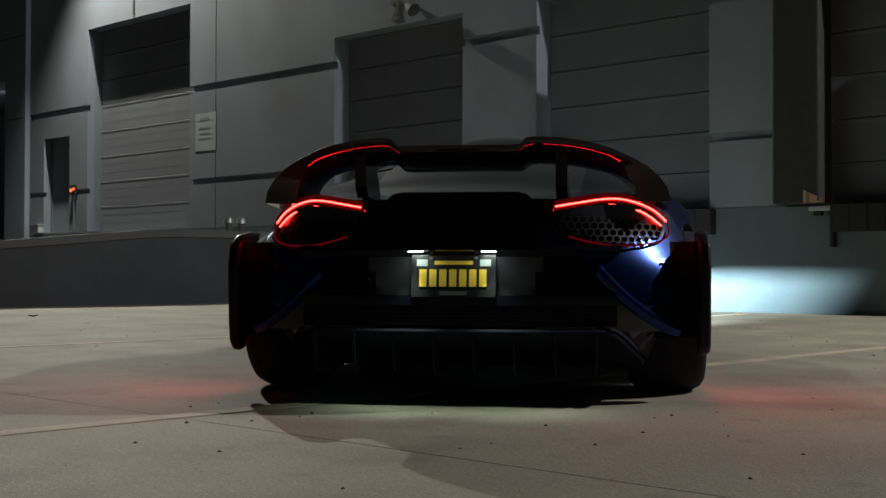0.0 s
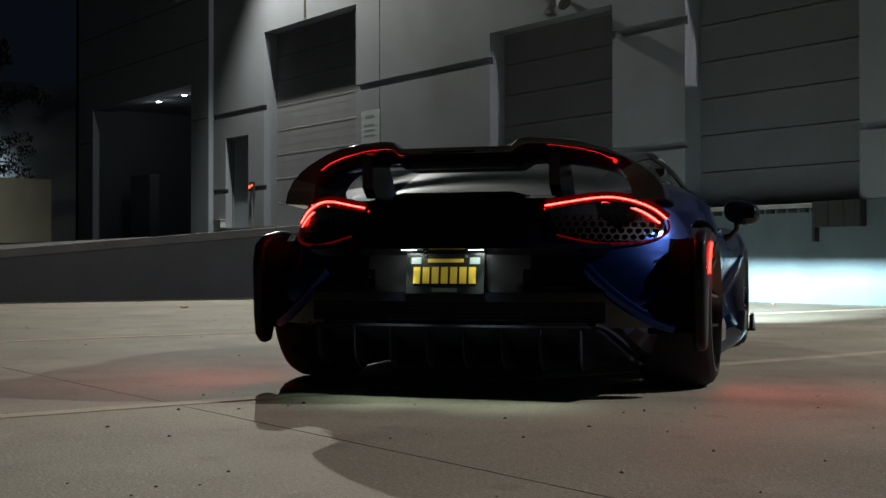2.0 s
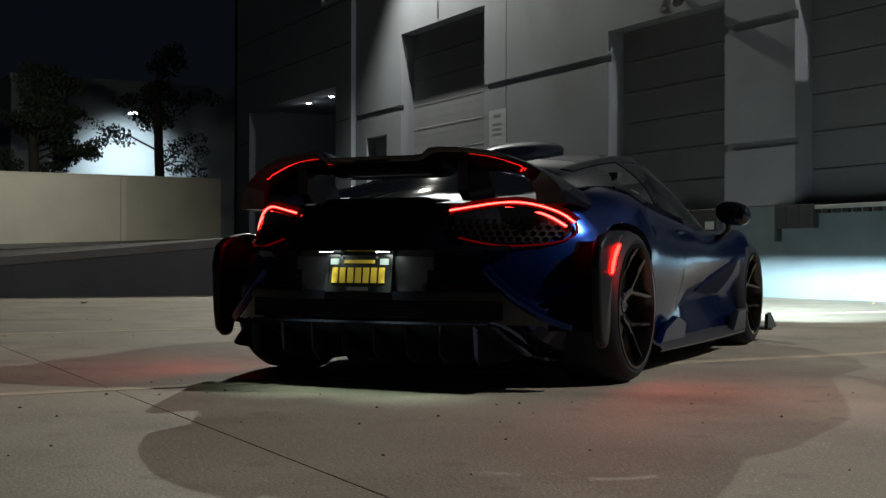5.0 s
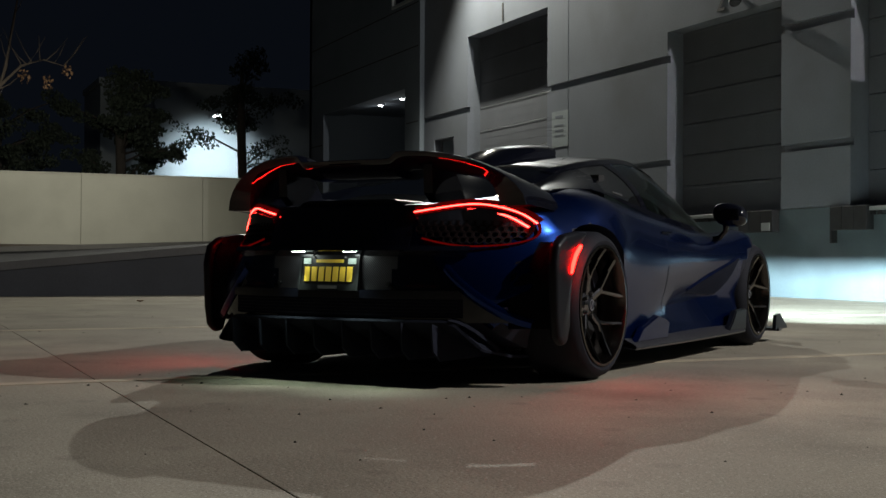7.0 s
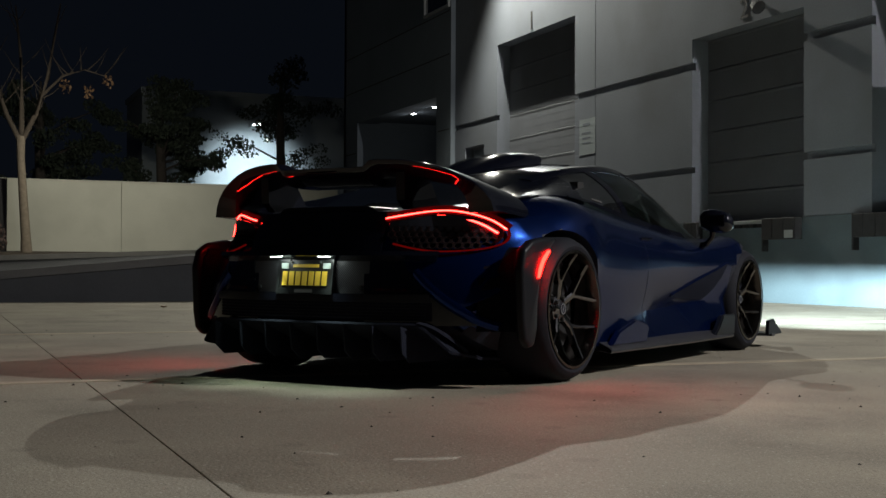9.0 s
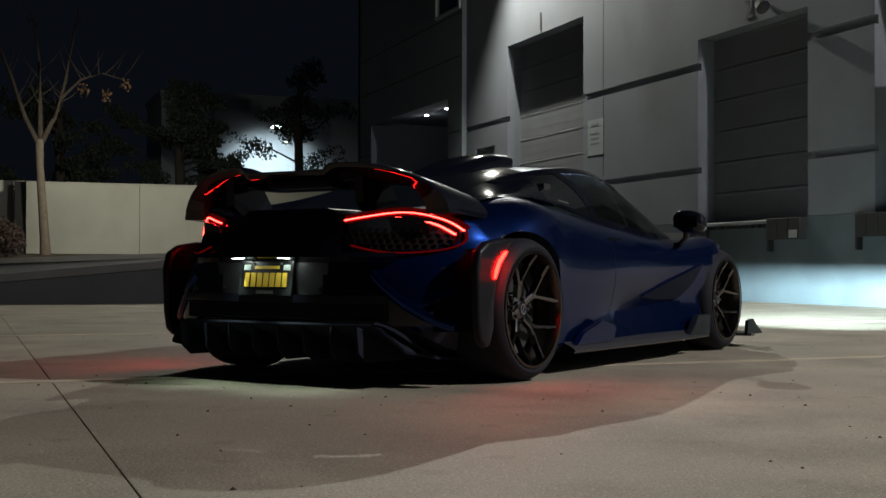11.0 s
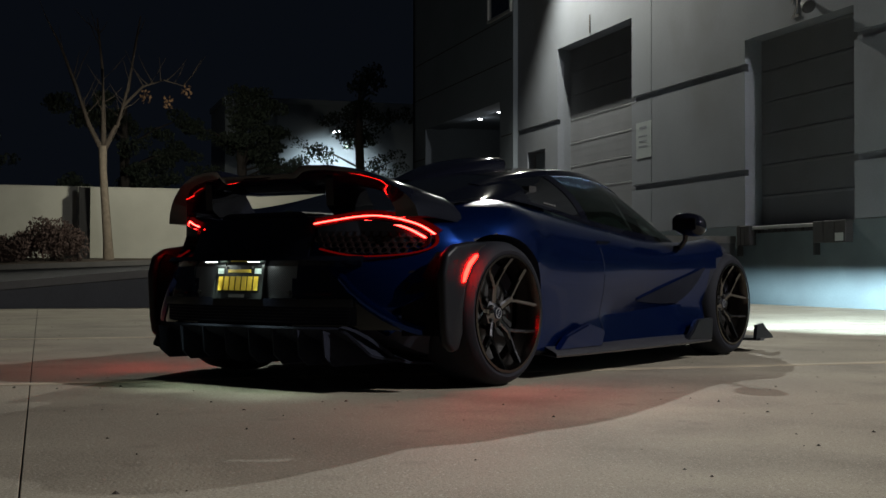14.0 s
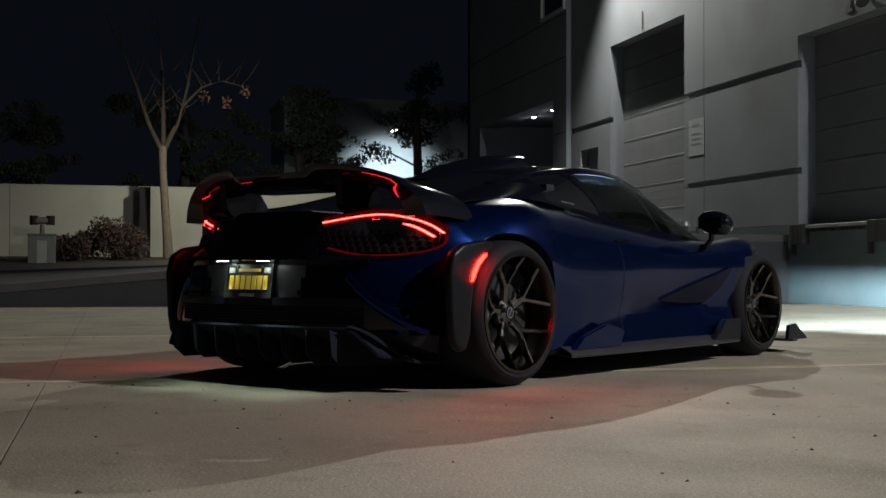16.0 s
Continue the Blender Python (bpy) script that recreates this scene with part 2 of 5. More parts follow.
def lathe(profile, n=48, bm=None):
    """Turn (radius, x) pairs about the x axis."""
    bm = bm or bmesh.new()
    rings = [[bm.verts.new((x, r * math.cos(2 * math.pi * k / n), r * math.sin(2 * math.pi * k / n))) for k in range(n)] for r, x in profile]
    for a, b in zip(rings, rings[1:]):
        for k in range(n):
            bm.faces.new((a[k], a[(k + 1) % n], b[(k + 1) % n], b[k]))
    return bm


def tube(bm, pts, radii, n=8):
    rings = []
    for i, (p, r) in enumerate(zip(pts, radii)):
        p = Vector(p)
        d = (Vector(pts[min(i + 1, len(pts) - 1)]) - Vector(pts[max(i - 1, 0)])).normalized()
        a = d.orthogonal().normalized()
        b = d.cross(a)
        rings.append([bm.verts.new(p + r * (math.cos(2 * math.pi * k / n) * a + math.sin(2 * math.pi * k / n) * b)) for k in range(n)])
    for a, b in zip(rings, rings[1:]):
        best = min(range(n), key=lambda s: (a[0].co - b[s].co).length)
        for k in range(n):
            bm.faces.new((a[k], a[(k + 1) % n], b[(k + 1 + best) % n], b[(k + best) % n]))
    bm.faces.new(rings[0]), bm.faces.new(rings[-1])
    return bm


def prism(bm, outline, axis, a, b):
    """An outline of pairs drawn out along an axis from a to b."""
    def at(p, w):
        return {"x": (w, *p), "y": (p[0], w, p[1]), "z": (*p, w)}[axis]
    va = [bm.verts.new(at(p, a)) for p in outline]
    vb = [bm.verts.new(at(p, b)) for p in outline]
    bm.faces.new(va), bm.faces.new(vb)
    n = len(outline)
    for i in range(n):
        bm.faces.new((va[i], va[(i + 1) % n], vb[(i + 1) % n], vb[i]))
    return bm


def holed_slab(xs, zs, solid, y0, y1, back=False):
    """A slab facing -y made of cells, with reveals round each opening."""
    bm = bmesh.new()
    made = {}

    def v(i, k, y):
        key = (i, k, y)
        if key not in made:
            made[key] = bm.verts.new((xs[i], y, zs[k]))
        return made[key]
    nx, nz = len(xs) - 1, len(zs) - 1
    ok = [[solid((xs[i] + xs[i + 1]) / 2, (zs[k] + zs[k + 1]) / 2) for k in range(nz)] for i in range(nx)]
    for i in range(nx):
        for k in range(nz):
            if not ok[i][k]:
                continue
            bm.faces.new((v(i, k, y0), v(i + 1, k, y0), v(i + 1, k + 1, y0), v(i, k + 1, y0)))
            if back:
                bm.faces.new((v(i, k, y1), v(i, k + 1, y1), v(i + 1, k + 1, y1), v(i + 1, k, y1)))
            for di, dk, a, b in ((-1, 0, (i, k), (i, k + 1)), (1, 0, (i + 1, k), (i + 1, k + 1)), (0, -1, (i, k), (i + 1, k)), (0, 1, (i, k + 1), (i + 1, k + 1))):
                ni, nk = i + di, k + dk
                if not (0 <= ni < nx and 0 <= nk < nz) or not ok[ni][nk]:
                    bm.faces.new((v(*a, y0), v(*b, y0), v(*b, y1), v(*a, y1)))
    return bm


# ---- building ----
OPENINGS = {  # x0, x1, z0, z1
    "door_1": (-23.85, -20.05, 1.36, 5.70),
    "door_2": (-15.80, -12.82, 1.30, 4.48),
    "door_3": (-11.35, -8.47, 1.30, 4.48),
    "door_4": (-7.40, -4.50, 1.30, 4.48),
    "door_5": (-25.72, -24.60, 1.36, 3.47),
}
WALL_L, WALL_R, WALL_T = -26.38, 14.0, 10.6
BELTS = ((2.17, 2.28), (3.95, 4.08))
JOINTS = (-26.38, -19.2, -4.0, 4.5, 14.0)


def inside_opening(x, z):
    return any(x0 < x < x1 and z0 < z < z1 for x0, x1, z0, z1 in OPENINGS.values())


def build_wall():
    xs = sorted({WALL_L, WALL_R, *[o[0] for o in OPENINGS.values()], *[o[1] for o in OPENINGS.values()]})
    zs = sorted({-0.1, WALL_T, *[o[2] for o in OPENINGS.values()], *[o[3] for o in OPENINGS.values()]})
    wall = finish("wall_north", holed_slab(xs, zs, lambda x, z: not inside_opening(x, z), 0.07, 0.36), M_WALL)
    tagged(wall, "grey painted tilt-up concrete warehouse wall with dock doors", "wall", kind="structure")
    for a, b in zip(JOINTS, JOINTS[1:]):
        a, b = a + 0.012, b - 0.012
        cuts = [-0.1, 1.315, 1.325, BELTS[0][0], BELTS[0][1], BELTS[1][0], BELTS[1][1], WALL_T]
        for n in range(0, len(cuts), 2):
            z0, z1 = cuts[n], cuts[n + 1]
            px = sorted({a, b, *[x for o in OPENINGS.values() for x in o[:2] if a < x < b]})
            pz = sorted({z0, z1, *[z for o in OPENINGS.values() for z in o[2:] if z0 < z < z1]})
            part("panel", holed_slab(px, pz, lambda x, z: not inside_opening(x, z), 0.0, 0.07), M_DOCK if n == 0 else M_WALL, wall)
    return wall


build_wall()


def roll_door(name, x0, x1, z0, z1, label, pitch=0.53):
    """A sectional door set back in its opening: sections with a raised lip each."""
    door = empty(name, pose((x0 + x1) / 2, 0.33, z0))
    tagged(door, label, "dock door", kind="structure")
    w, h = (x1 - x0) / 2, z1 - z0
    n = max(1, round(h / pitch))
    for i in range(n):
        a, b = h * i / n, h * (i + 1) / n
        bm = bmesh.new()
        prism(bm, [(0.0, a + 0.006), (0.0, b - 0.05), (-0.005, b - 0.04), (-0.005, b - 0.012), (0.0, b - 0.006), (0.05, b - 0.006), (0.05, a + 0.006)], "x", -w, w)
        for g in (0.33, 0.66):
            zz = a + (b - a) * g
            add_box(bm, -w, w, -0.0018, 0.0, zz - 0.008, zz + 0.008)
        part("section", bm, M_DOOR, door)
    return door


roll_door("door_1", *OPENINGS["door_1"], "tall closed grey sectional drive-in door, set back")
roll_door("door_2", *OPENINGS["door_2"], "closed grey sectional dock door above the dock face")
roll_door("door_3", *OPENINGS["door_3"], "closed grey sectional dock door lit from the side")
roll_door("door_4", *OPENINGS["door_4"], "closed dark dock door with black dock seal pads")


def person_door():
    x0, x1, z0, z1 = OPENINGS["door_5"]
    d = empty("door_5", pose((x0 + x1) / 2, 0.2, z0))
    tagged(d, "dark painted steel personnel door in the warehouse wall", "door", kind="structure")
    w, h = (x1 - x0) / 2, z1 - z0
    part("leaf", box_mesh(-w + 0.05, w - 0.05, 0, 0.05, 0.01, h - 0.05, bevel=0.004), M_WALL2, d)
    bm = bmesh.new()
    add_box(bm, -w, -w + 0.05, -0.03, 0.08, 0, h), add_box(bm, w - 0.05, w, -0.03, 0.08, 0, h), add_box(bm, -w + 0.05, w - 0.05, -0.03, 0.08, h - 0.05, h)
    part("frame", bm, M_DOOR, d)
    part("handle", box_mesh(w - 0.16, w - 0.12, -0.06, 0, 0.98, 1.12, bevel=0.006), M_PALEMETAL, d)


person_door()


def left_section():
    """The wing of the building that stands a little proud, with its deep recess."""
    hole = (-33.85, -27.35, 1.2, 4.93)
    xs, zs = sorted({-35.2, WALL_L, hole[0], hole[1], -33.0}), [-0.1, 1.2, 4.93, 6.1, 10.6]
    wall = finish("wall_west", holed_slab(xs, zs, lambda x, z: not (hole[0] < x < hole[1] and hole[2] < z < hole[3]), -0.12, 0.5), M_WALL2)
    tagged(wall, "darker grey concrete wing of the warehouse with a deep recess", "wall", kind="structure")
    for x0, x1 in ((-33.85, -27.35),):
        bm = bmesh.new()
        add_box(bm, x0 - 0.3, x1 + 0.3, 3.0, 3.2, -0.1, 5.3)
        add_box(bm, x0 - 0.3, x0 - 0.001, 0.5, 3.0, -0.1, 5.3)
        add_box(bm, x1 + 0.001, x1 + 0.3, 0.5, 3.0, -0.1, 5.3)
        part("recess_wall", bm, M_WALL2, wall)
        part("recess_ceiling", box_mesh(x0 - 0.3, x1 + 0.3, 0.501, 3.0, 4.995, 5.2), M_WALL2, wall)
    for z in (4.0, 5.9, 7.0):
        for x0, x1 in (((-35.1, -33.95), (-27.25, -26.48)) if z < 4.9 else ((-35.1, -26.48),)):
            part("groove", box_mesh(x0, x1, -0.124, -0.121, z, z + 0.03), M_GROOVE, wall)
    bm = bmesh.new()
    add_box(bm, -35.21, -35.0, -0.12, 20, -0.1, 10.6)
    part("end_wall", bm, M_WALL2, wall)
    frame_bm = bmesh.new()
    for z0, z1 in ((7.10, 7.17), (8.60, 8.67)):
        add_box(frame_bm, -28.15, -26.43, -0.19, -0.125, z0, z1)
    for x in (-28.15, -26.50):
        add_box(frame_bm, x, x + 0.07, -0.19, -0.125, 7.17, 8.6)
    part("clerestory_frame", frame_bm, M_SIGN, wall, "pale metal window frame")
    part("clerestory_pane", box_mesh(-28.07, -26.51, -0.14, -0.125, 7.18, 8.59), M_DARKGLASS, wall)
    bm = box_mesh(-33.10, -31.78, 0.72, 1.02, 1.2, 3.02, bevel=0.01)
    tagged(finish("low_wall", bm, M_WALL), "pale grey low wall panel standing inside the recess", "panel", kind="structure")
    for place in (pose(-31.05, 0.66, 4.99), pose(-29.42, 0.66, 4.99)):
        lamp = empty("recess_lamp", place)
        tagged(lamp, "small round white lamp, lit, at the recess", "lamp", "recess lamps")
        bm = lathe([(0.0, 0.0), (0.15, 0.0), (0.16, 0.03), (0.13, 0.06), (0.125, 0.06)], 20)
        bmesh.ops.rotate(bm, verts=bm.verts, cent=(0, 0, 0), matrix=Matrix.Rotation(radians(90), 3, "Y"))
        part("housing", bm, M_DOOR, lamp)
        lamp.scale = (0.62, 0.62, 0.62)
        bm = lathe([(0.0, 0.11), (0.07, 0.10), (0.11, 0.075), (0.122, 0.055)], 20)
        bmesh.ops.rotate(bm, verts=bm.verts, cent=(0, 0, 0), matrix=Matrix.Rotation(radians(90), 3, "Y"))
        part("diffuser", bm, M_LAMPGLOW, lamp)


left_section()
roof = finish("roof", box_mesh(-35.2, 14.0, 0.36, 40, 10.4, 10.6), M_WALL2)
tagged(roof, "flat warehouse roof behind the parapet", "roof", kind="structure")


def wall_pack(x, z, reach):
    p = empty("wall_pack", pose(x, 0.0, z))
    tagged(p, "box-shaped wall lamp high on the warehouse wall, lit", "lamp", "wall packs")
    bm = bmesh.new()
    add_box(bm, -0.30, 0.30, -reach - 0.20, -reach + 0.20, 0.0, 0.22, bevel=0.02)
    part("housing", bm, M_DOOR, p)
    part("arm", box_mesh(-0.05, 0.05, -reach + 0.201, -0.001, 0.06, 0.16, bevel=0.01), M_DOOR, p)
    part("lens", box_mesh(-0.24, 0.24, -reach - 0.15, -reach + 0.15, -0.03, -0.002, bevel=0.006), M_WARMGLOW, p)


wall_pack(-23.1, 9.72, 0.80)
wall_pack(3.1, 7.92, 1.0)


def numeral(text, x, z, height):
    cu = bpy.data.curves.new("numeral", "FONT")
    cu.body, cu.size, cu.extrude = text, height * 1.38, 0.004
    tmp = new("tmp_numeral", cu)
    me = bpy.data.meshes.new_from_object(tmp.evaluated_get(bpy.context.evaluated_depsgraph_get()))
    bpy.data.objects.remove(tmp)
    me.materials.append(M_NUMBER)
    ob = new("dock_number", me)
    ob.matrix_world = pose(x, -0.008, z, 90, 0, 0)
    tagged(ob, f"dark painted dock number {text} on the grey wall", "number", "dock numbers")


numeral("1", -22.2, 5.76, 0.42)
numeral("2", -14.42, 4.58, 0.34)


def flood_lamp(x, z):
    p = empty("flood_lamp", pose(x, 0, z))
    tagged(p, "small dark swivel flood lamp, switched off, above a dock door", "lamp")
    bm = bmesh.new()
    tube(bm, [(0, -0.001, 0), (0, -0.05, 0.01), (0.05, -0.08, -0.02)], [0.035, 0.025, 0.025])
    part("bracket", bm, M_BLACK, p)
    bm = lathe([(0.0, 0.0), (0.05, 0.0), (0.075, 0.03), (0.115, 0.17), (0.108, 0.18), (0.0, 0.165)], 20)
    bmesh.ops.rotate(bm, verts=bm.verts, cent=(0, 0, 0), matrix=Matrix.Rotation(radians(38), 3, "Y"))
    bmesh.ops.translate(bm, verts=bm.verts, vec=(0.05, -0.12, -0.02))
    part("head", bm, M_BLACK, p)


flood_lamp(-13.95, 4.76)


def card_reader():
    c = empty("card_reader", pose(-24.36, 0, 2.16))
    tagged(c, "small wall intercom with a glowing orange-red lamp", "intercom")
    part("case", box_mesh(-0.10, 0.10, -0.06, -0.001, 0, 0.22, bevel=0.01), M_BLACK, c)
    part("lamp", box_mesh(-0.09, -0.01, -0.072, -0.061, 0.07, 0.13, bevel=0.004), M_LED, c, "glowing orange lamp")
    part("lamp", box_mesh(0.03, 0.09, -0.072, -0.061, 0.10, 0.15, bevel=0.004), M_LED, c, "glowing red lamp")
    bm = bmesh.new()
    tube(bm, [(0.02, -0.03, -0.80), (0.02, -0.03, -0.002)], [0.022, 0.022], 8)
    part("conduit", bm, M_DOOR, c, "", 60)


card_reader()


def meter_box():
    b = empty("meter_box", pose(-25.9, 0.0, 1.36))
    tagged(b, "small pale metal box fixed low on the grey wall", "box")
    part("case", box_mesh(-0.19, 0.19, -0.14, -0.001, 0, 0.17, bevel=0.012), M_SIGN, b)
    part("lid", box_mesh(-0.205, 0.205, -0.155, -0.001, 0.171, 0.195, bevel=0.005), M_PALEMETAL, b)


meter_box()


def notice():
    s = empty("notice_board", pose(-19.52, 0.0, 2.80))
    tagged(s, "rectangular notice plate on the grey wall, its bright reflection painted pale", "sign")
    part("sheet", box_mesh(-0.33, 0.33, -0.006, -0.001, 0, 0.72, bevel=0.002), M_NOTICE, s)
    for i, (w, z, h) in enumerate(((0.18, 0.58, 0.05), (0.22, 0.42, 0.03), (0.2, 0.32, 0.03), (0.22, 0.22, 0.03))):
        part("text_bar", box_mesh(-w, w * 0.7, -0.0085, -0.0065, z, z + h), M_WALL, s)


notice()


def dock_bumper(x, w, sticker=False):
    b = empty("dock_bumper", pose(x, 0, 0.98))
    tagged(b, "black laminated rubber dock bumper on the dock face", "bumper", "dock bumpers")
    for i in range(3):
        part("pad", box_mesh(-w / 2 + i * w / 3 + 0.002, -w / 2 + (i + 1) * w / 3 - 0.002, -0.14, -0.001, 0.0, 0.33, bevel=0.012), M_BLACK, b)
    part("angle_iron", box_mesh(-w / 2 - 0.04, -w / 2 - 0.001, -0.10, -0.001, -0.18, 0.34), M_BLACK, b)
    if sticker:
        part("sticker", box_mesh(0.16, 0.36, -0.146, -0.1405, 0.02, 0.14), M_SIGN, b, "pale worn sticker")


for bumper_x, bumper_w, has_sticker in ((-15.66, 0.40, False), (-13.26, 0.82, True), (-11.25, 0.72, False), (-8.72, 0.70, False), (-6.40, 0.66, False), (-4.3, 0.66, False)):
    dock_bumper(bumper_x, bumper_w, has_sticker)


def dock_lip(x0, x1):
    d = empty("dock_leveller_lip", pose((x0 + x1) / 2, 0, 1.22))
    tagged(d, "worn steel dock leveller lip with lugs under the door", "dock leveller", "dock levellers")
    w = (x1 - x0) / 2 - 0.35
    part("lip", box_mesh(-w, w, -0.09, -0.001, 0.02, 0.075, bevel=0.008), M_PALEMETAL, d)
    n = 12
    for i in range(n):
        xx = -w + 0.1 + (2 * w - 0.2) * i / (n - 1)
        part("lug", box_mesh(xx - 0.05, xx + 0.05, -0.07, -0.001, -0.04, 0.018, bevel=0.004), M_BLACK, d)


for key in ("door_2", "door_3", "door_4"):
    dock_lip(*OPENINGS[key][:2])


def dock_seal(x0, x1, z0, z1):
    d = empty("dock_seal", pose((x0 + x1) / 2, 0, z0))
    tagged(d, "worn black foam dock seal round the dock door", "dock seal")
    w, h = (x1 - x0) / 2, z1 - z0
    for sx in (-1, 1):
        bm = bmesh.new()
        a, b = sorted((sx * w, sx * (w - 0.62)))
        add_box(bm, a, b, -0.34, -0.001, 0.02, h - 0.10, bevel=0.03)
        part("side_pad", bm, M_BLACK, d)
    part("head_pad", box_mesh(-w + 0.622, w - 0.622, -0.32, -0.001, h - 0.52, h - 0.10, bevel=0.03), M_BLACK, d)
    bm = bmesh.new()
    pts = [[(-w + 0.42 + 0.24 * i / 5, -0.35 - 0.03 * math.sin(i), 0.02 + 0.16 * j / 3 * (1 - i / 7)) for i in range(6)] for j in range(4)]
    part("torn_cover", grid_mesh(pts, 0.006), M_DRYLEAF, d, "torn tan backing cloth")


dock_seal(*OPENINGS["door_4"])

# ---- ground ----
EDGE = -16.1


def ramp_z(y):
    return min(1.15, max(-0.02, 1.43 + 0.088 * y))


def upper_z(x, y):
    near, far = ramp_z(y), max(0.1, min(1.36, 0.80 + 0.036 * (y + 8.7)))
    k = min(1, max(0, (EDGE - 4 - x) / 24))
    return near * (1 - k) + far * k


def build_ground():
    bm = grid_mesh([[(x, y, -0.06) for x in (-900, -60, 0, 60, 900)] for y in (-900, -60, 0, 60, 900)])
    g = finish("ground", bm, M_ASPHALT)
    tagged(g, "dark ground that runs to the horizon at night", "ground", kind="structure")
    pave = empty("pavement")
    tagged(pave, "worn tan concrete loading yard slabs with open joints", "pavement", kind="structure")
    ys = (-60, -42, -30, -20.5, -11.42, -5.3, 0.0)
    for a, b in zip(ys, ys[1:]):
        part("slab", box_mesh(EDGE, 60, a + 0.0024, b - 0.0024, -0.05, 0.0, bevel=0.002), M_APRON, pave)
    part("joint_bed", box_mesh(EDGE, 60, -60, 0, -0.058, -0.02), M_GROOVE, pave)
    for x, y0, y1, w in ((-3.5, -13.6, -0.6, 0.10), (-7.6, -13.6, -0.6, 0.10), (0.3, -6.2, -0.6, 0.10)):
        line = finish("parking_line", box_mesh(x - w / 2, x + w / 2, y0, y1, 0.0, 0.004), M_LINE)
        tagged(line, "worn white painted bay line on concrete", "line", "bay lines", "structure")
    # retaining wall with its sloping coping
    n = 24
    y0, y1 = -16.5, -0.02
    bm = bmesh.new()
    rows = []
    for i in range(n + 1):
        y = y0 + (y1 - y0) * i / n
        z = ramp_z(y)
        rows.append([bm.verts.new(p) for p in ((EDGE, y, -0.06), (EDGE, y, z - 0.12), (EDGE - 0.3, y, z - 0.12), (EDGE - 0.3, y, -0.06))])
    for a, b in zip(rows, rows[1:]):
        for k in range(4):
            bm.faces.new((a[k], a[(k + 1) % 4], b[(k + 1) % 4], b[k]))
    bm.faces.new(rows[0]), bm.faces.new(rows[-1])
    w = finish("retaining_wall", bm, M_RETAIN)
    tagged(w, "grey concrete retaining wall that rises along the ramp", "retaining wall", kind="structure")
    bm = bmesh.new()
    rows = []
    for i in range(n + 1):
        y = y0 + (y1 - y0) * i / n
        z = ramp_z(y)
        rows.append([bm.verts.new(p) for p in ((EDGE + 0.03, y, z - 0.115), (EDGE + 0.03, y, z + 0.0), (EDGE - 0.33, y, z + 0.0), (EDGE - 0.33, y, z - 0.115))])
    for a, b in zip(rows, rows[1:]):
        for k in range(4):
            bm.faces.new((a[k], a[(k + 1) % 4], b[(k + 1) % 4], b[k]))
    bm.faces.new(rows[0]), bm.faces.new(rows[-1])
    part("coping", bm, M_KERB, w, "chipped lighter concrete kerb coping")
    # ramp and road behind it
    xs = [EDGE - 0.34 - 1.5 * i for i in range(22)]
    ys = [-70 + 2.0 * i for i in range(35)] + [-0.15]
    bm = grid_mesh([[(x, y, upper_z(x, y) - 0.06) for x in xs] for y in ys])
    r = finish("road", bm, M_ASPHALT)
    tagged(r, "dark asphalt ramp and drive behind the retaining wall", "road", kind="structure")
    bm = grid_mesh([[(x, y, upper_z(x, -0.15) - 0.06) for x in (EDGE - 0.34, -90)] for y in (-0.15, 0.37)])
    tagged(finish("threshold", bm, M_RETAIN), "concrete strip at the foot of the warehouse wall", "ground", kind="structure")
    # planter kerb, planting bed and boundary wall
    bm = bmesh.new()
    rows = []
    for i in range(31):
        y = -60 + 2.3 * i
        z = upper_z(-46, y)
        rows.append([bm.verts.new(p) for p in ((-45.7, y, z - 0.2), (-45.72, y, z + 0.12), (-45.95, y, z + 0.13), (-46.0, y, z - 0.2))])
    for a, b in zip(rows, rows[1:]):
        for k in range(4):
            bm.faces.new((a[k], a[(k + 1) % 4], b[(k + 1) % 4], b[k]))
    k = finish("kerb", bm, M_KERB)
    tagged(k, "low concrete kerb along the planting bed", "kerb", kind="structure")
    bm = grid_mesh([[(x, -60 + 2.3 * i, (upper_z(-46, -60 + 2.3 * i) + 0.1) * (1 - s) + 1.08 * s) for x, s in ((-45.96, 0), (-47.5, 0.6), (-49.9, 1), (-120, 1.0))] for i in range(40)])
    tagged(finish("planting_bed", bm, M_SOIL), "bare dark soil bed along the boundary wall", "ground", kind="structure")
    bw = empty("boundary_wall", pose(-50, 0, 1.0))
    tagged(bw, "long cream plastered boundary wall lit from the yard", "wall", kind="structure")
    for i in range(13):
        a = -60 + 5.0 * i
        b = min(a + 4.985, 4.3)
        part("wall_panel", box_mesh(-0.2, 0, a, b, 0, 2.95, bevel=0.01), M_FARWALL, bw)
    part("coping", box_mesh(-0.23, 0.03, -60, 4.3, 2.951, 3.0), M_FARWALL, bw)


build_ground()


def standpipe(y):
    p = empty("standpipe", pose(EDGE - 0.15, y, ramp_z(y)))
    tagged(p, "short grey capped pipe standing on the retaining wall", "pipe", "standpipes")
    bm = bmesh.new()
    tube(bm, [(0, 0, 0), (0, 0, 0.13)], [0.05, 0.05], 12)
    part("pipe", bm, M_KERB, p, "", 60)
    bm = bmesh.new()
    tube(bm, [(0, 0, 0.131), (0, 0, 0.17), (0, 0, 0.225)], [0.085, 0.085, 0.06], 12)
    part("cap", bm, M_PALEMETAL, p, "dull metal cap", 50)


for pipe_y in (-1.85, -1.60):
    standpipe(pipe_y)

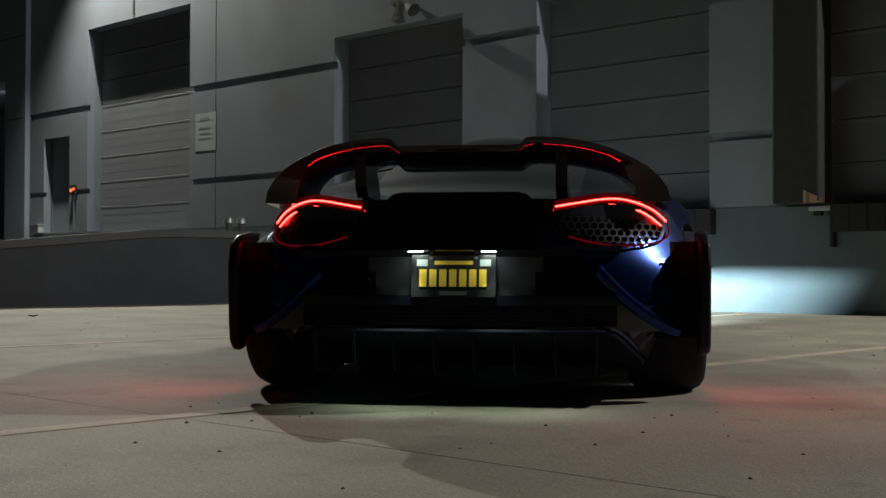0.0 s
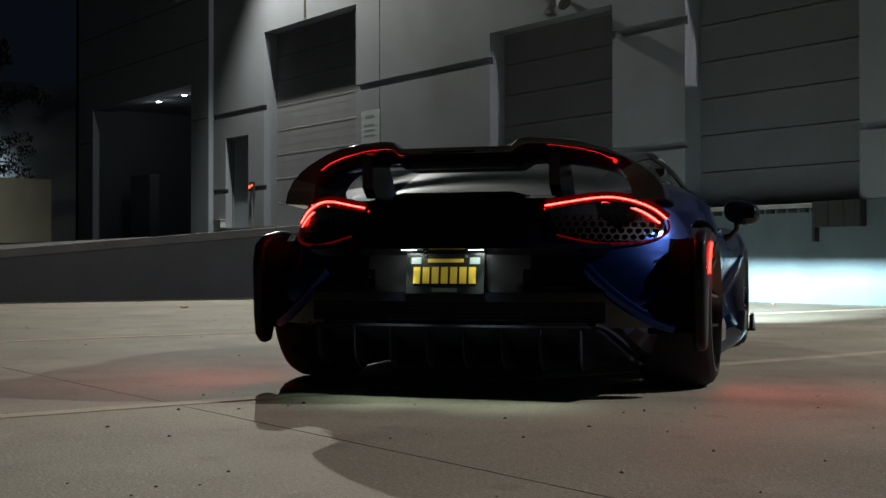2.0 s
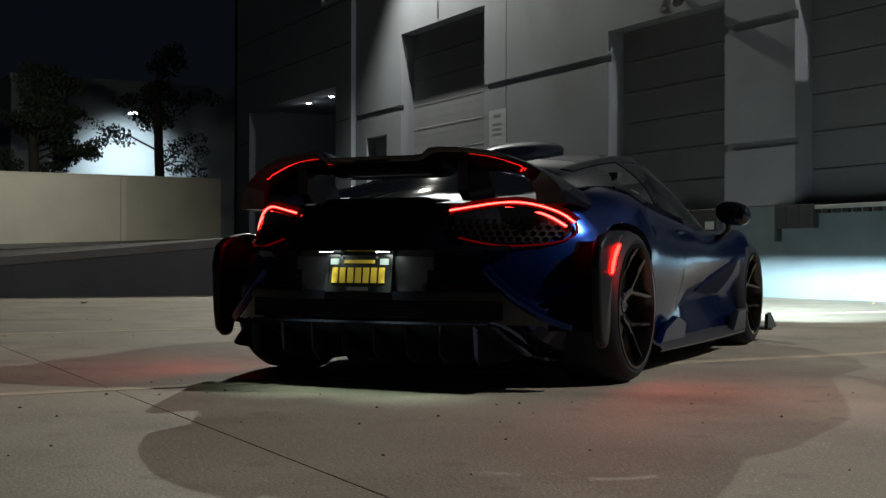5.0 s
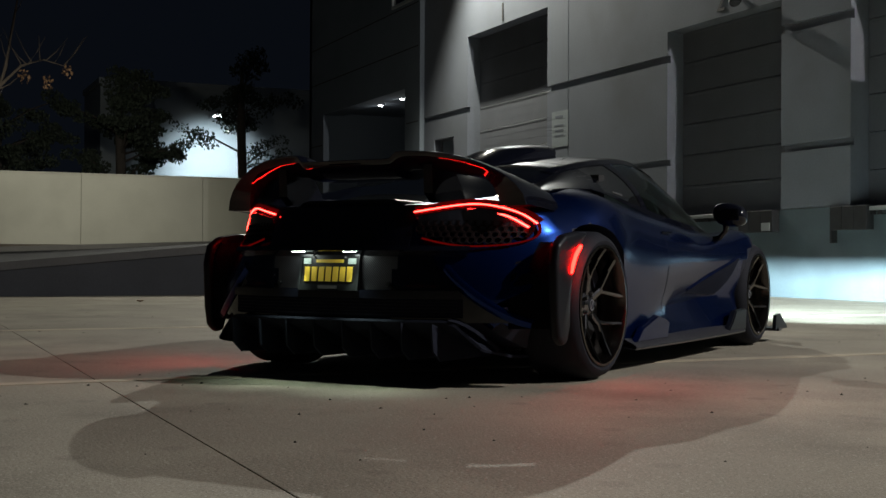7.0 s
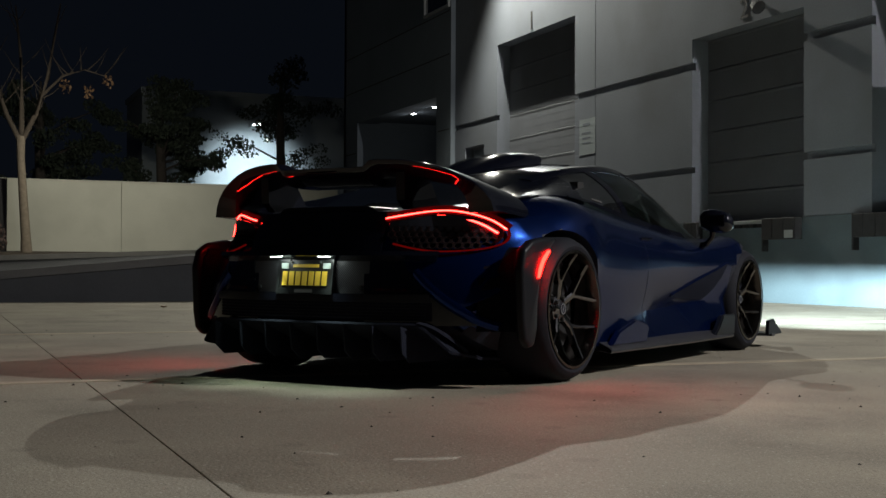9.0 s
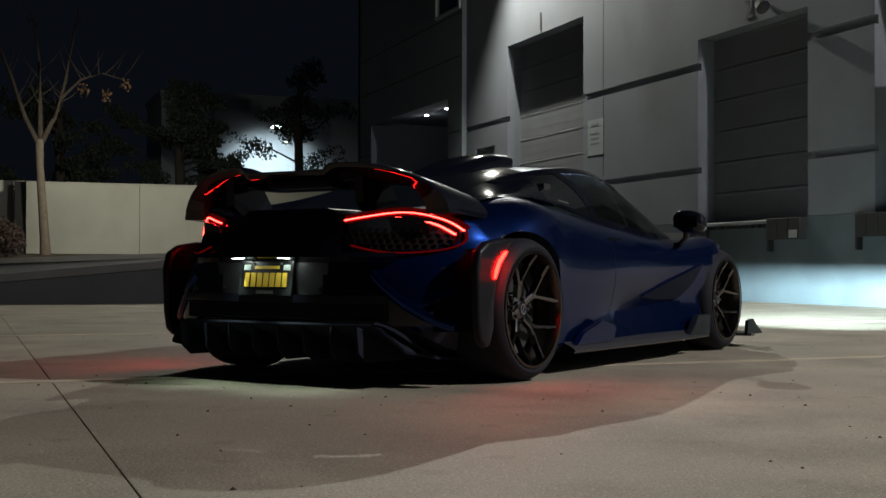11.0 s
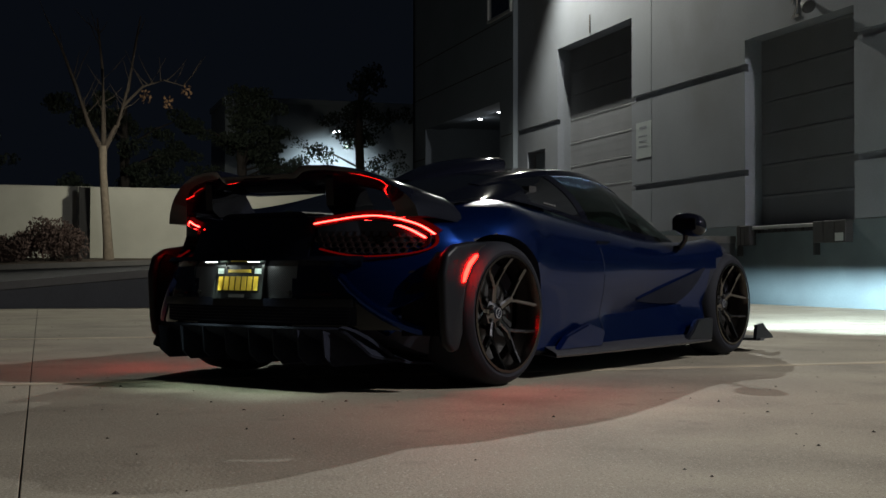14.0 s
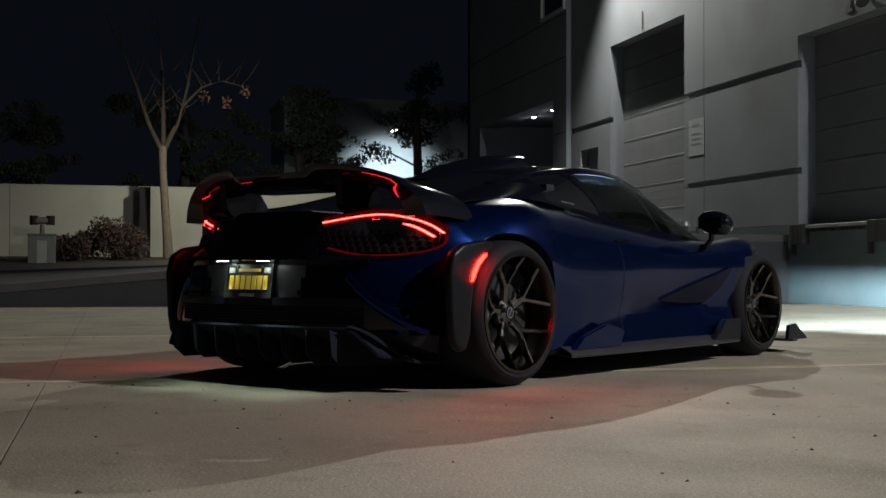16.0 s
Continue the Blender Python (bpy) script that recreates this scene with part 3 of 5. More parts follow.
# ---- the car ----
REAR_AXLE = -0.10
CAR = pose(-3.569, -9.788, 0, 0, 0, 36.07)
car = empty("sports_car", CAR)
tagged(car, "dark blue winged sports car with lit red tail lights", "car")


def lerp(keys, v):
    """Smooth values between rows of (station, values...)."""
    rows = list(keys)
    if v <= rows[0][0]:
        return rows[0][1:]
    for a, b in zip(rows, rows[1:]):
        if v <= b[0]:
            s = (v - a[0]) / (b[0] - a[0])
            return tuple(p + (q - p) * s for p, q in zip(a[1:], b[1:]))
    return rows[-1][1:]


def smooth_rows(keys, n=4):
    """Catmull-Rom rows between the given ones."""
    k = [keys[0], *keys, keys[-1]]
    out = []
    for i in range(1, len(k) - 2):
        for j in range(n):
            s = j / n
            out.append(tuple(0.5 * (2 * b + (c - a) * s + (2 * a - 5 * b + 4 * c - d) * s * s + (3 * b - a - 3 * c + d) * s ** 3) for a, b, c, d in zip(k[i - 1], k[i], k[i + 1], k[i + 2])))
    out.append(keys[-1])
    return out


def rear_v(u, z):
    """How far back the tail lies at a width and height."""
    wrap = min(1.0, max(0.0, (z - 0.42) / 0.26))
    wrap = wrap * wrap * (3 - 2 * wrap)
    return -0.875 + (0.29 + 0.19 * wrap) * (abs(u) / 0.85) ** 2.9 + 0.40 * max(0, z - 0.57)


# station, bottom z, sill half-width, sill z, waist hw, waist z, flank hw, flank z, shoulder hw, shoulder z, deck hw, deck z, centre z
BODY = [
    (-0.86, 0.30, 0.66, 0.32, 0.83, 0.42, 0.88, 0.56, 0.85, 0.67, 0.74, 0.775, 0.775),
    (-0.60, 0.17, 0.74, 0.22, 0.87, 0.36, 0.93, 0.54, 0.885, 0.70, 0.76, 0.81, 0.80),
    (-0.35, 0.13, 0.80, 0.18, 0.88, 0.34, 0.945, 0.56, 0.905, 0.76, 0.74, 0.855, 0.82),
    (0.00, 0.12, 0.84, 0.16, 0.88, 0.32, 0.945, 0.58, 0.905, 0.78, 0.72, 0.885, 0.85),
    (0.35, 0.11, 0.87, 0.14, 0.88, 0.30, 0.93, 0.56, 0.895, 0.75, 0.72, 0.87, 0.85),
    (0.80, 0.10, 0.89, 0.13, 0.86, 0.30, 0.915, 0.53, 0.885, 0.70, 0.735, 0.815, 0.80),
    (1.25, 0.10, 0.90, 0.12, 0.81, 0.30, 0.895, 0.52, 0.88, 0.66, 0.75, 0.765, 0.75),
    (1.70, 0.10, 0.90, 0.12, 0.79, 0.32, 0.885, 0.52, 0.875, 0.62, 0.76, 0.72, 0.71),
    (2.15, 0.10, 0.89, 0.13, 0.84, 0.34, 0.905, 0.54, 0.885, 0.655, 0.78, 0.715, 0.69),
    (2.60, 0.10, 0.90, 0.14, 0.90, 0.34, 0.925, 0.56, 0.895, 0.695, 0.78, 0.745, 0.63),
    (3.00, 0.10, 0.90, 0.14, 0.90, 0.33, 0.905, 0.50, 0.85, 0.63, 0.70, 0.665, 0.57),
    (3.30, 0.11, 0.84, 0.14, 0.84, 0.29, 0.82, 0.42, 0.72, 0.52, 0.56, 0.55, 0.49),
    (3.48, 0.14, 0.66, 0.17, 0.66, 0.25, 0.63, 0.31, 0.56, 0.35, 0.42, 0.36, 0.36),
]


def section(row):
    v, zb, ws, zs, wm, zm, wf, zf, wh, zh, wd, zd, zc = row
    half = [(0.0, zb), (ws * 0.6, zb), (ws * 0.95, zb + 0.005), (ws, zs), (ws * 0.5 + wm * 0.5 - 0.004, zs * 0.5 + zm * 0.5), (wm, zm),
            (wm * 0.35 + wf * 0.65, zm * 0.45 + zf * 0.55), (wf, zf), (wf * 0.45 + wh * 0.55 + 0.012, zf * 0.5 + zh * 0.5), (wh, zh),
            (wh * 0.6 + wd * 0.4, zh * 0.45 + zd * 0.55 + 0.006), (wd, zd), (wd * 0.75, zd * 0.6 + zc * 0.4), (wd * 0.4, zc), (0.0, zc)]
    pts = []
    for u, z in half:
        tail = max(0.0, (0.35 - v) / 1.21)
        nose = max(0.0, (v - 2.3) / 1.2)
        vv = v + tail * (rear_v(u, z) + 0.86) - nose * 0.45 * (u / 0.8) ** 2
        pts.append((u, vv, z))
    return pts


def build_shell():
    rows = [section(r) for r in smooth_rows(BODY, 4)]
    ring = []
    for row in rows:
        right = row
        left = [(-u, v, z) for u, v, z in row[-2:0:-1]]
        ring.append([*right, *left])
    bm = bmesh.new()
    vr = [[bm.verts.new(p) for p in r] for r in ring]
    n = len(vr[0])
    for a, b in zip(vr, vr[1:]):
        for i in range(n):
            bm.faces.new((a[i], a[(i + 1) % n], b[(i + 1) % n], b[i]))
    m = len(rows[0])
    # close the nose with strips from side to side, and the tail with a curved face
    vs = vr[-1]
    for i in range(1, m - 2):
        bm.faces.new((vs[i], vs[i + 1], vs[(n - i - 1) % n], vs[(n - i) % n]))
    bm.faces.new((vs[0], vs[1], vs[n - 1])), bm.faces.new((vs[m - 2], vs[m - 1], vs[m]))
    cap = []
    for u, v, z in rows[0][1:m - 1]:
        cap.append([bm.verts.new((u * k / 12, rear_v(u * k / 12, z), z)) for k in range(-12, 13)])
    for r0, r1 in zip(cap, cap[1:]):
        for k in range(24):
            bm.faces.new((r0[k], r0[k + 1], r1[k + 1], r1[k]))
    bmesh.ops.remove_doubles(bm, verts=bm.verts, dist=0.0004)
    open_edges = [e for e in bm.edges if len(e.link_faces) == 1]
    bmesh.ops.holes_fill(bm, edges=open_edges, sides=60)
    shell = finish("body_shell", bm, M_PAINT, None, 38)
    cutters = []
    for v0, r in ((REAR_AXLE, 0.362), (2.604, 0.346)):
        for s in (-1, 1):
            c = lathe([(0.0, 0.0), (r, 0.0), (r, 0.6), (0.0, 0.6)], 48)
            bmesh.ops.remove_doubles(c, verts=c.verts, dist=0.0001)
            bmesh.ops.transform(c, matrix=pose(s * 0.60 if s > 0 else -1.2, v0, 0.345 if v0 < 1 else 0.332), verts=c.verts)
            k = finish("wheel_well_cutter", c, M_SATIN)
            cutters.append(k)
            md = shell.modifiers.new("well", "BOOLEAN")
            md.operation, md.object, md.solver = "DIFFERENCE", k, "EXACT"
    bpy.context.view_layer.update()
    me = bpy.data.meshes.new_from_object(shell.evaluated_get(bpy.context.evaluated_depsgraph_get()))
    shell.modifiers.clear()
    shell.data = me
    me.materials.clear()
    me.materials.append(M_PAINT)
    me.materials.append(M_SATIN)
    for p in me.polygons:
        c = p.center
        dark = any(math.hypot(c.y - v0, c.z - 0.345) < r + 0.002 and abs(c.x) > 0.59 for v0, r in ((REAR_AXLE, 0.362), (2.604, 0.350)))
        low = c.z < 0.16 or c.y > 3.47 or (c.y < -0.40 and c.z < 0.27)
        p.material_index = 1 if dark or low or (c.y < -0.80 and abs(c.x) < 0.30) else 0
    for k in cutters:
        bpy.data.objects.remove(k)
    shell.parent = car
    shell["label"] = "midnight blue metallic body shell"


build_shell()


def body_u(v, z):
    """The half-width of the body's flank at a station and height."""
    row = section((v, *lerp(BODY_FINE, v)))[3:11]
    for p, q in zip(row, row[1:]):
        if p[2] <= z <= q[2]:
            return p[0] + (q[0] - p[0]) * (z - p[2]) / max(1e-6, q[2] - p[2])
    return row[0][0] if z < row[0][2] else row[-1][0]


BODY_FINE = smooth_rows(BODY, 4)

# canopy: station, base half-width, base z, roof half-width, roof z
CANOPY = [
    (-0.55, 0.66, 0.795, 0.46, 0.800), (-0.25, 0.70, 0.845, 0.45, 0.855), (0.05, 0.715, 0.880, 0.455, 0.945), (0.40, 0.725, 0.880, 0.475, 1.035),
    (0.80, 0.735, 0.825, 0.510, 1.105), (1.20, 0.750, 0.770, 0.525, 1.135), (1.60, 0.750, 0.735, 0.500, 1.095), (1.95, 0.745, 0.715, 0.460, 0.965), (2.35, 0.70, 0.690, 0.40, 0.720),
]


def canopy_point(v, s, off=0.0):
    """s runs from 0 at the base over 1 at the roof rail to 2 at the middle."""
    rows = CANOPY_FINE
    wb, zb, wr, zr = lerp(rows, v)
    if s <= 1:
        u = wb + (wr - wb) * (0.35 * s + 0.65 * s * s)
        z = zb + (zr - 0.035 - zb) * (1.15 * s - 0.15 * s * s)
    else:
        q = s - 1
        u = wr * (1 - q)
        z = zr - 0.035 + 0.035 * (1 - (1 - q) ** 2)
    return Vector((u + off * 0.6, v, z + off * 0.8))


CANOPY_FINE = smooth_rows(CANOPY, 5)


def canopy_patch(name, v0, v1, s0, s1, mat, label="", off=0.0, slant=0.0, nv=14, ns=6, sides=(-1, 1), thick=0.004):
    for sd in sides:
        pts = []
        for i in range(nv + 1):
            row = []
            for j in range(ns + 1):
                s = s0 + (s1 - s0) * j / ns
                v = v0 + (v1 - v0) * i / nv + slant * (s - s0)
                p = canopy_point(v, s, off)
                row.append((sd * p.x, p.y, p.z))
            pts.append(row)
        part(name, grid_mesh(pts, -thick), mat, car, label, 40)


def canopy_top(name, v0, v1, mat, label="", nv=12, s0=1.0, thick=0.004):
    pts = []
    for i in range(nv + 1):
        v = v0 + (v1 - v0) * i / nv
        right = [canopy_point(v, s0 + (2 - s0) * j / 6) for j in range(7)]
        pts.append([tuple(p) for p in right] + [(-p.x, p.y, p.z) for p in right[-2::-1]])
    part(name, grid_mesh(pts, -thick), mat, car, label, 40)


canopy_top("roof_panel", 0.55, 1.36, M_GLOSSBLACK, "gloss black roof panel")
canopy_top("windscreen", 1.37, 2.33, M_GLASS, "raked tinted windscreen", s0=1.08)
canopy_top("engine_cover", -0.54, 0.54, M_DARKGLASS, "smoked glass engine cover")
canopy_patch("buttress", -0.54, 0.46, 0.0, 1.0, M_GLOSSBLACK, "gloss black flying buttress beside the engine cover", slant=0.10, ns=8)
canopy_patch("quarter_window", 0.47, 0.98, 0.06, 0.9, M_DARKGLASS, "dark quarter window", slant=-0.12)
for k in range(5):
    canopy_patch("sticker_bar", 0.60 + 0.024 * k, 0.617 + 0.024 * k, 0.13, 0.17, M_GREYMARK, "small pale sticker bar", off=0.006, nv=1, ns=1, sides=(1,), thick=0.001)
canopy_patch("side_window", 1.0, 2.14, 0.06, 0.86, M_GLASS, "greenish tinted side window", slant=-0.2)
canopy_patch("roof_rail", 0.30, 2.30, 0.88, 1.05, M_GLOSSBLACK, "gloss black roof rail", off=0.004, nv=20)
canopy_patch("window_pillar", 0.955, 1.03, 0.0, 0.95, M_GLOSSBLACK, off=0.004, slant=-0.13, nv=2)
canopy_patch("belt_trim", 0.3, 2.2, -0.03, 0.06, M_GLOSSBLACK, "black belt trim", off=0.003, nv=20, ns=2)


def cabin():
    bm = bmesh.new()
    add_box(bm, -0.66, 0.66, 0.62, 2.1, 0.45, 0.52)
    add_box(bm, -0.66, 0.66, 0.55, 0.62, 0.45, 0.98)
    part("cabin_tub", bm, M_CABIN, car)
    bm = bmesh.new()
    prism(bm, [(1.75, 0.5), (2.2, 0.5), (2.15, 0.71), (1.85, 0.74)], "x", -0.66, 0.66)
    part("dashboard", bm, M_CABIN, car)
    for s in (-1, 1):
        part("seat", prism(bmesh.new(), [(0.78, 0.5), (1.35, 0.5), (1.38, 0.60), (1.0, 0.62), (0.84, 0.98), (0.72, 1.02), (0.70, 0.9)], "x", s * 0.34 - 0.2, s * 0.34 + 0.2), M_CABIN, car, "black bucket seat")
    bm = lathe([(0.165, 0.0), (0.18, 0.012), (0.165, 0.024), (0.155, 0.012), (0.165, 0.0)], 28)
    bmesh.ops.transform(bm, matrix=pose(-0.34, 1.72, 0.76, 0, 0, -90) @ pose(0, 0, 0, 0, -22, 0), verts=bm.verts)
    part("steering_wheel", bm, M_SATIN, car)


cabin()


def roof_scoop():
    """The tall intake on the roof, open towards the front."""
    pts = []
    for i in range(13):
        s = i / 12
        v = 0.30 + 0.80 * s
        w = 0.10 + 0.11 * math.sin(min(1, s * 1.15) * math.pi / 2)
        base = canopy_point(v, 2.0).z - 0.02
        h = 0.012 + 0.062 * math.sin(min(1, s * 1.1) * math.pi / 2)
        pts.append([(w * math.cos(a), v - 0.10 * (1 - math.sin(a)) * s, base + (h + 0.02) * math.sin(a) ** 0.7) for a in [math.pi * k / 12 for k in range(13)]])
    part("roof_scoop", grid_mesh(pts, 0.008), M_GLOSSBLACK, car, "gloss black roof intake scoop", 45)
    base = canopy_point(1.05, 2.0).z
    part("scoop_mouth", box_mesh(-0.18, 0.18, 0.98, 1.0, base - 0.01, base + 0.045, bevel=0.01), M_SATIN, car)


roof_scoop()


def tail_sheet(name, outline_rows, mat, label="", off=0.0, thick=0.012, smooth=40, parent=None):
    """A sheet that follows the tail's curve, from rows of (u, z)."""
    pts = [[(u, rear_v(u, z) - off, z) for u, z in row] for row in outline_rows]
    return part(name, grid_mesh(pts, thick), mat, parent or car, label, smooth)


def span(u0, u1, z0, z1, nu=12, nz=3):
    return [[(u0 + (u1 - u0) * i / nu, z0 + (z1 - z0) * j / nz) for i in range(nu + 1)] for j in range(nz + 1)]


# light outlines from inner end to outer end: u, upper z
LIGHT_TOP = [(0.37, 0.745), (0.46, 0.762), (0.55, 0.778), (0.62, 0.780), (0.69, 0.765), (0.75, 0.738), (0.795, 0.700)]
LIGHT_LOW = [(0.57, 0.757), (0.62, 0.755), (0.67, 0.743), (0.72, 0.721), (0.772, 0.683)]
LENS_LOW = [(0.37, 0.655), (0.44, 0.628), (0.52, 0.610), (0.60, 0.603), (0.68, 0.606), (0.74, 0.614), (0.78, 0.635)]


def strip(path, width, depth, off, sd):
    bm = bmesh.new()
    rings = []
    for i, (u, z) in enumerate(path):
        a, b = path[max(0, i - 1)], path[min(len(path) - 1, i + 1)]
        d = Vector((b[0] - a[0], b[1] - a[1])).normalized()
        n = Vector((-d.y, d.x)) * width / 2
        ring = []
        for k, o in ((1, 0), (-1, 0), (-1, depth), (1, depth)):
            uu, zz = u + n.x * k, z + n.y * k
            ring.append(bm.verts.new((sd * uu, rear_v(uu, zz) - off - depth + o, zz)))
        rings.append(ring)
    for a, b in zip(rings, rings[1:]):
        for k in range(4):
            bm.faces.new((a[k], a[(k + 1) % 4], b[(k + 1) % 4], b[k]))
    bm.faces.new(rings[0]), bm.faces.new(rings[-1])
    return bm


def tail_light(sd):
    t = part("tail_light", strip([(u, z + 0.004) for u, z in smooth_rows(LIGHT_TOP, 4)], 0.038, 0.012, 0.018, sd), M_LENSBODY, car, "smoked red tail light with glowing strips")
    part("upper_strip", strip(smooth_rows(LIGHT_TOP, 4), 0.0054, 0.005, 0.031, sd), M_TAIL, t, "bright red glowing strip")
    part("lower_strip", strip(smooth_rows(LIGHT_LOW, 4), 0.0062, 0.005, 0.031, sd), M_TAIL, t, "bright red glowing strip")
    # dim lens rim under and round the mesh
    rim = [(0.795, 0.700), (0.803, 0.665), (0.79, 0.635), (0.74, 0.612), (0.66, 0.601), (0.58, 0.600), (0.50, 0.612), (0.42, 0.632)]
    part("lens_edge", strip(smooth_rows(rim, 3), 0.007, 0.008, 0.020, sd), M_LENSGLOW, t, "dim red glowing lens edge")
    side = [(0.778, 0.700), (0.782, 0.665), (0.772, 0.640)]
    part("lens_side", strip(smooth_rows(side, 3), 0.010, 0.010, 0.024, sd), M_REDLENS, t)
    # honeycomb vent
    g = part("vent_back", grid_mesh([[(sd * (0.39 + 0.385 * i / 10), rear_v(0.39 + 0.385 * i / 10, 0.67) - 0.008, z) for i in range(11) for z in [zz(0.39 + 0.385 * i / 10)]] for zz in (lambda u: lens_z(u), lambda u: top_z(u) - 0.02)], 0.004), M_SATIN, car)
    r = 0.0165
    for row in range(12):
        for col in range(17):
            u = 0.385 + col * r * math.sqrt(3) + (row % 2) * r * math.sqrt(3) / 2
            z = 0.600 + row * r * 1.5
            if not (0.385 < u < 0.775 and lens_z(u) + 0.012 < z < top_z(u) - 0.05):
                continue
            bm = bmesh.new()
            outer = [(u + r * 0.98 * math.sin(math.pi * k / 3), z + r * 0.98 * math.cos(math.pi * k / 3)) for k in range(6)]
            inner = [(u + r * 0.76 * math.sin(math.pi * k / 3), z + r * 0.76 * math.cos(math.pi * k / 3)) for k in range(6)]
            rings = []
            for pts, off in ((inner, 0.010), (inner, 0.024), (outer, 0.024), (outer, 0.010)):
                rings.append([bm.verts.new((sd * a, rear_v(a, b) - off, b)) for a, b in pts])
            for a, b in zip(rings, rings[1:]):
                for k in range(6):
                    bm.faces.new((a[k], a[(k + 1) % 6], b[(k + 1) % 6], b[k]))
            part("mesh_cell", bm, M_CELL, g)


def lens_z(u):
    return lerp(LENS_LOW, u)[0]


def top_z(u):
    return lerp(LIGHT_TOP, u)[0]


for side in (-1, 1):
    tail_light(side)


def rear_bumper():
    # black centre fascia between the lights
    tail_sheet("tail_fascia", span(-0.37, 0.37, 0.60, 0.775, 16, 5), M_GLOSSBLACK, "gloss black fascia between the tail lights", 0.016)
    tail_sheet("upper_lip", span(-0.62, 0.62, 0.580, 0.60, 20, 1), M_GLOSSBLACK, "", 0.066, 0.066)
    # number plate recess of carbon fibre
    tail_sheet("plate_recess", span(-0.33, 0.33, 0.412, 0.577, 12, 3), M_CARBON, "dark carbon fibre plate recess", 0.003, 0.006)
    for s in (-1, 1):
        tail_sheet("recess_cheek", [[(s * u, z) for u, z in row] for row in [[(0.33, 0.412), (0.42, 0.412), (0.52, 0.415)], [(0.33, 0.50), (0.42, 0.50), (0.50, 0.505)], [(0.33, 0.577), (0.40, 0.577), (0.46, 0.577)]]], M_GLOSSBLACK, "", 0.012)
        tail_sheet("rear_reflector", [[(s * u, z) for u, z in row] for row in span(0.37, 0.50, 0.425, 0.437, 4, 1)], M_REDLENS, "dark red bumper reflector", 0.027, 0.008)
        bm = lathe([(0.0, 0.006), (0.009, 0.006), (0.012, 0.0)], 16)
        bmesh.ops.transform(bm, matrix=pose(s * 0.288, rear_v(0.288, 0.436) - 0.006, 0.436, 0, 0, -90), verts=bm.verts)
        part("parking_sensor", bm, M_FRAME, car, "small round parking sensor")
    # lower bumper bar
    tail_sheet("bumper_bar", span(-0.60, 0.60, 0.375, 0.411, 20, 2), M_GLOSSBLACK, "gloss black lower bumper bar", 0.032, 0.03)
    tail_sheet("lower_mesh", span(-0.60, 0.60, 0.295, 0.375, 20, 2), M_VENT, "", 0.008, 0.01)
    for i in range(5):
        z = 0.305 + i * 0.014
        tail_sheet("mesh_bar", span(-0.58, 0.58, z, z + 0.003, 16, 1), M_SATIN, "", 0.020, 0.004)
    # blue corner blades that sweep down and out
    for s in (-1, 1):
        rows = []
        for i in range(13):
            q = i / 12
            u = 0.52 + 0.315 * q ** 1.1
            z = 0.505 - 0.235 * (1 - (1 - q) ** 1.35)
            w = 0.026 - 0.008 * q
            rows.append([(s * u, rear_v(u, z) - 0.006, z - w), (s * (u + 0.006), rear_v(u, z) - 0.019, z - w * 0.3), (s * (u + 0.010), rear_v(u, z) - 0.021, z + w * 0.3), (s * (u + 0.018), rear_v(u, z) - 0.004, z + w)])
        inner = []
        for i in range(11):
            z = 0.275 + 0.225 * i / 10
            edge = 0.52 + 0.315 * (1 - (1 - (0.505 - z) / 0.235) ** (1 / 1.35)) ** 1.1
            inner.append([(s * (0.30 + (edge - 0.30) * k / 8), z) for k in range(9)])
        tail_sheet("lower_fascia", inner, M_GLOSSBLACK, "gloss black bumper panel inside the blue blade", 0.003, 0.006)
        part("corner_blade", grid_mesh(rows, 0.01), M_PAINT, car, "blue bumper corner blade", 60)


rear_bumper()


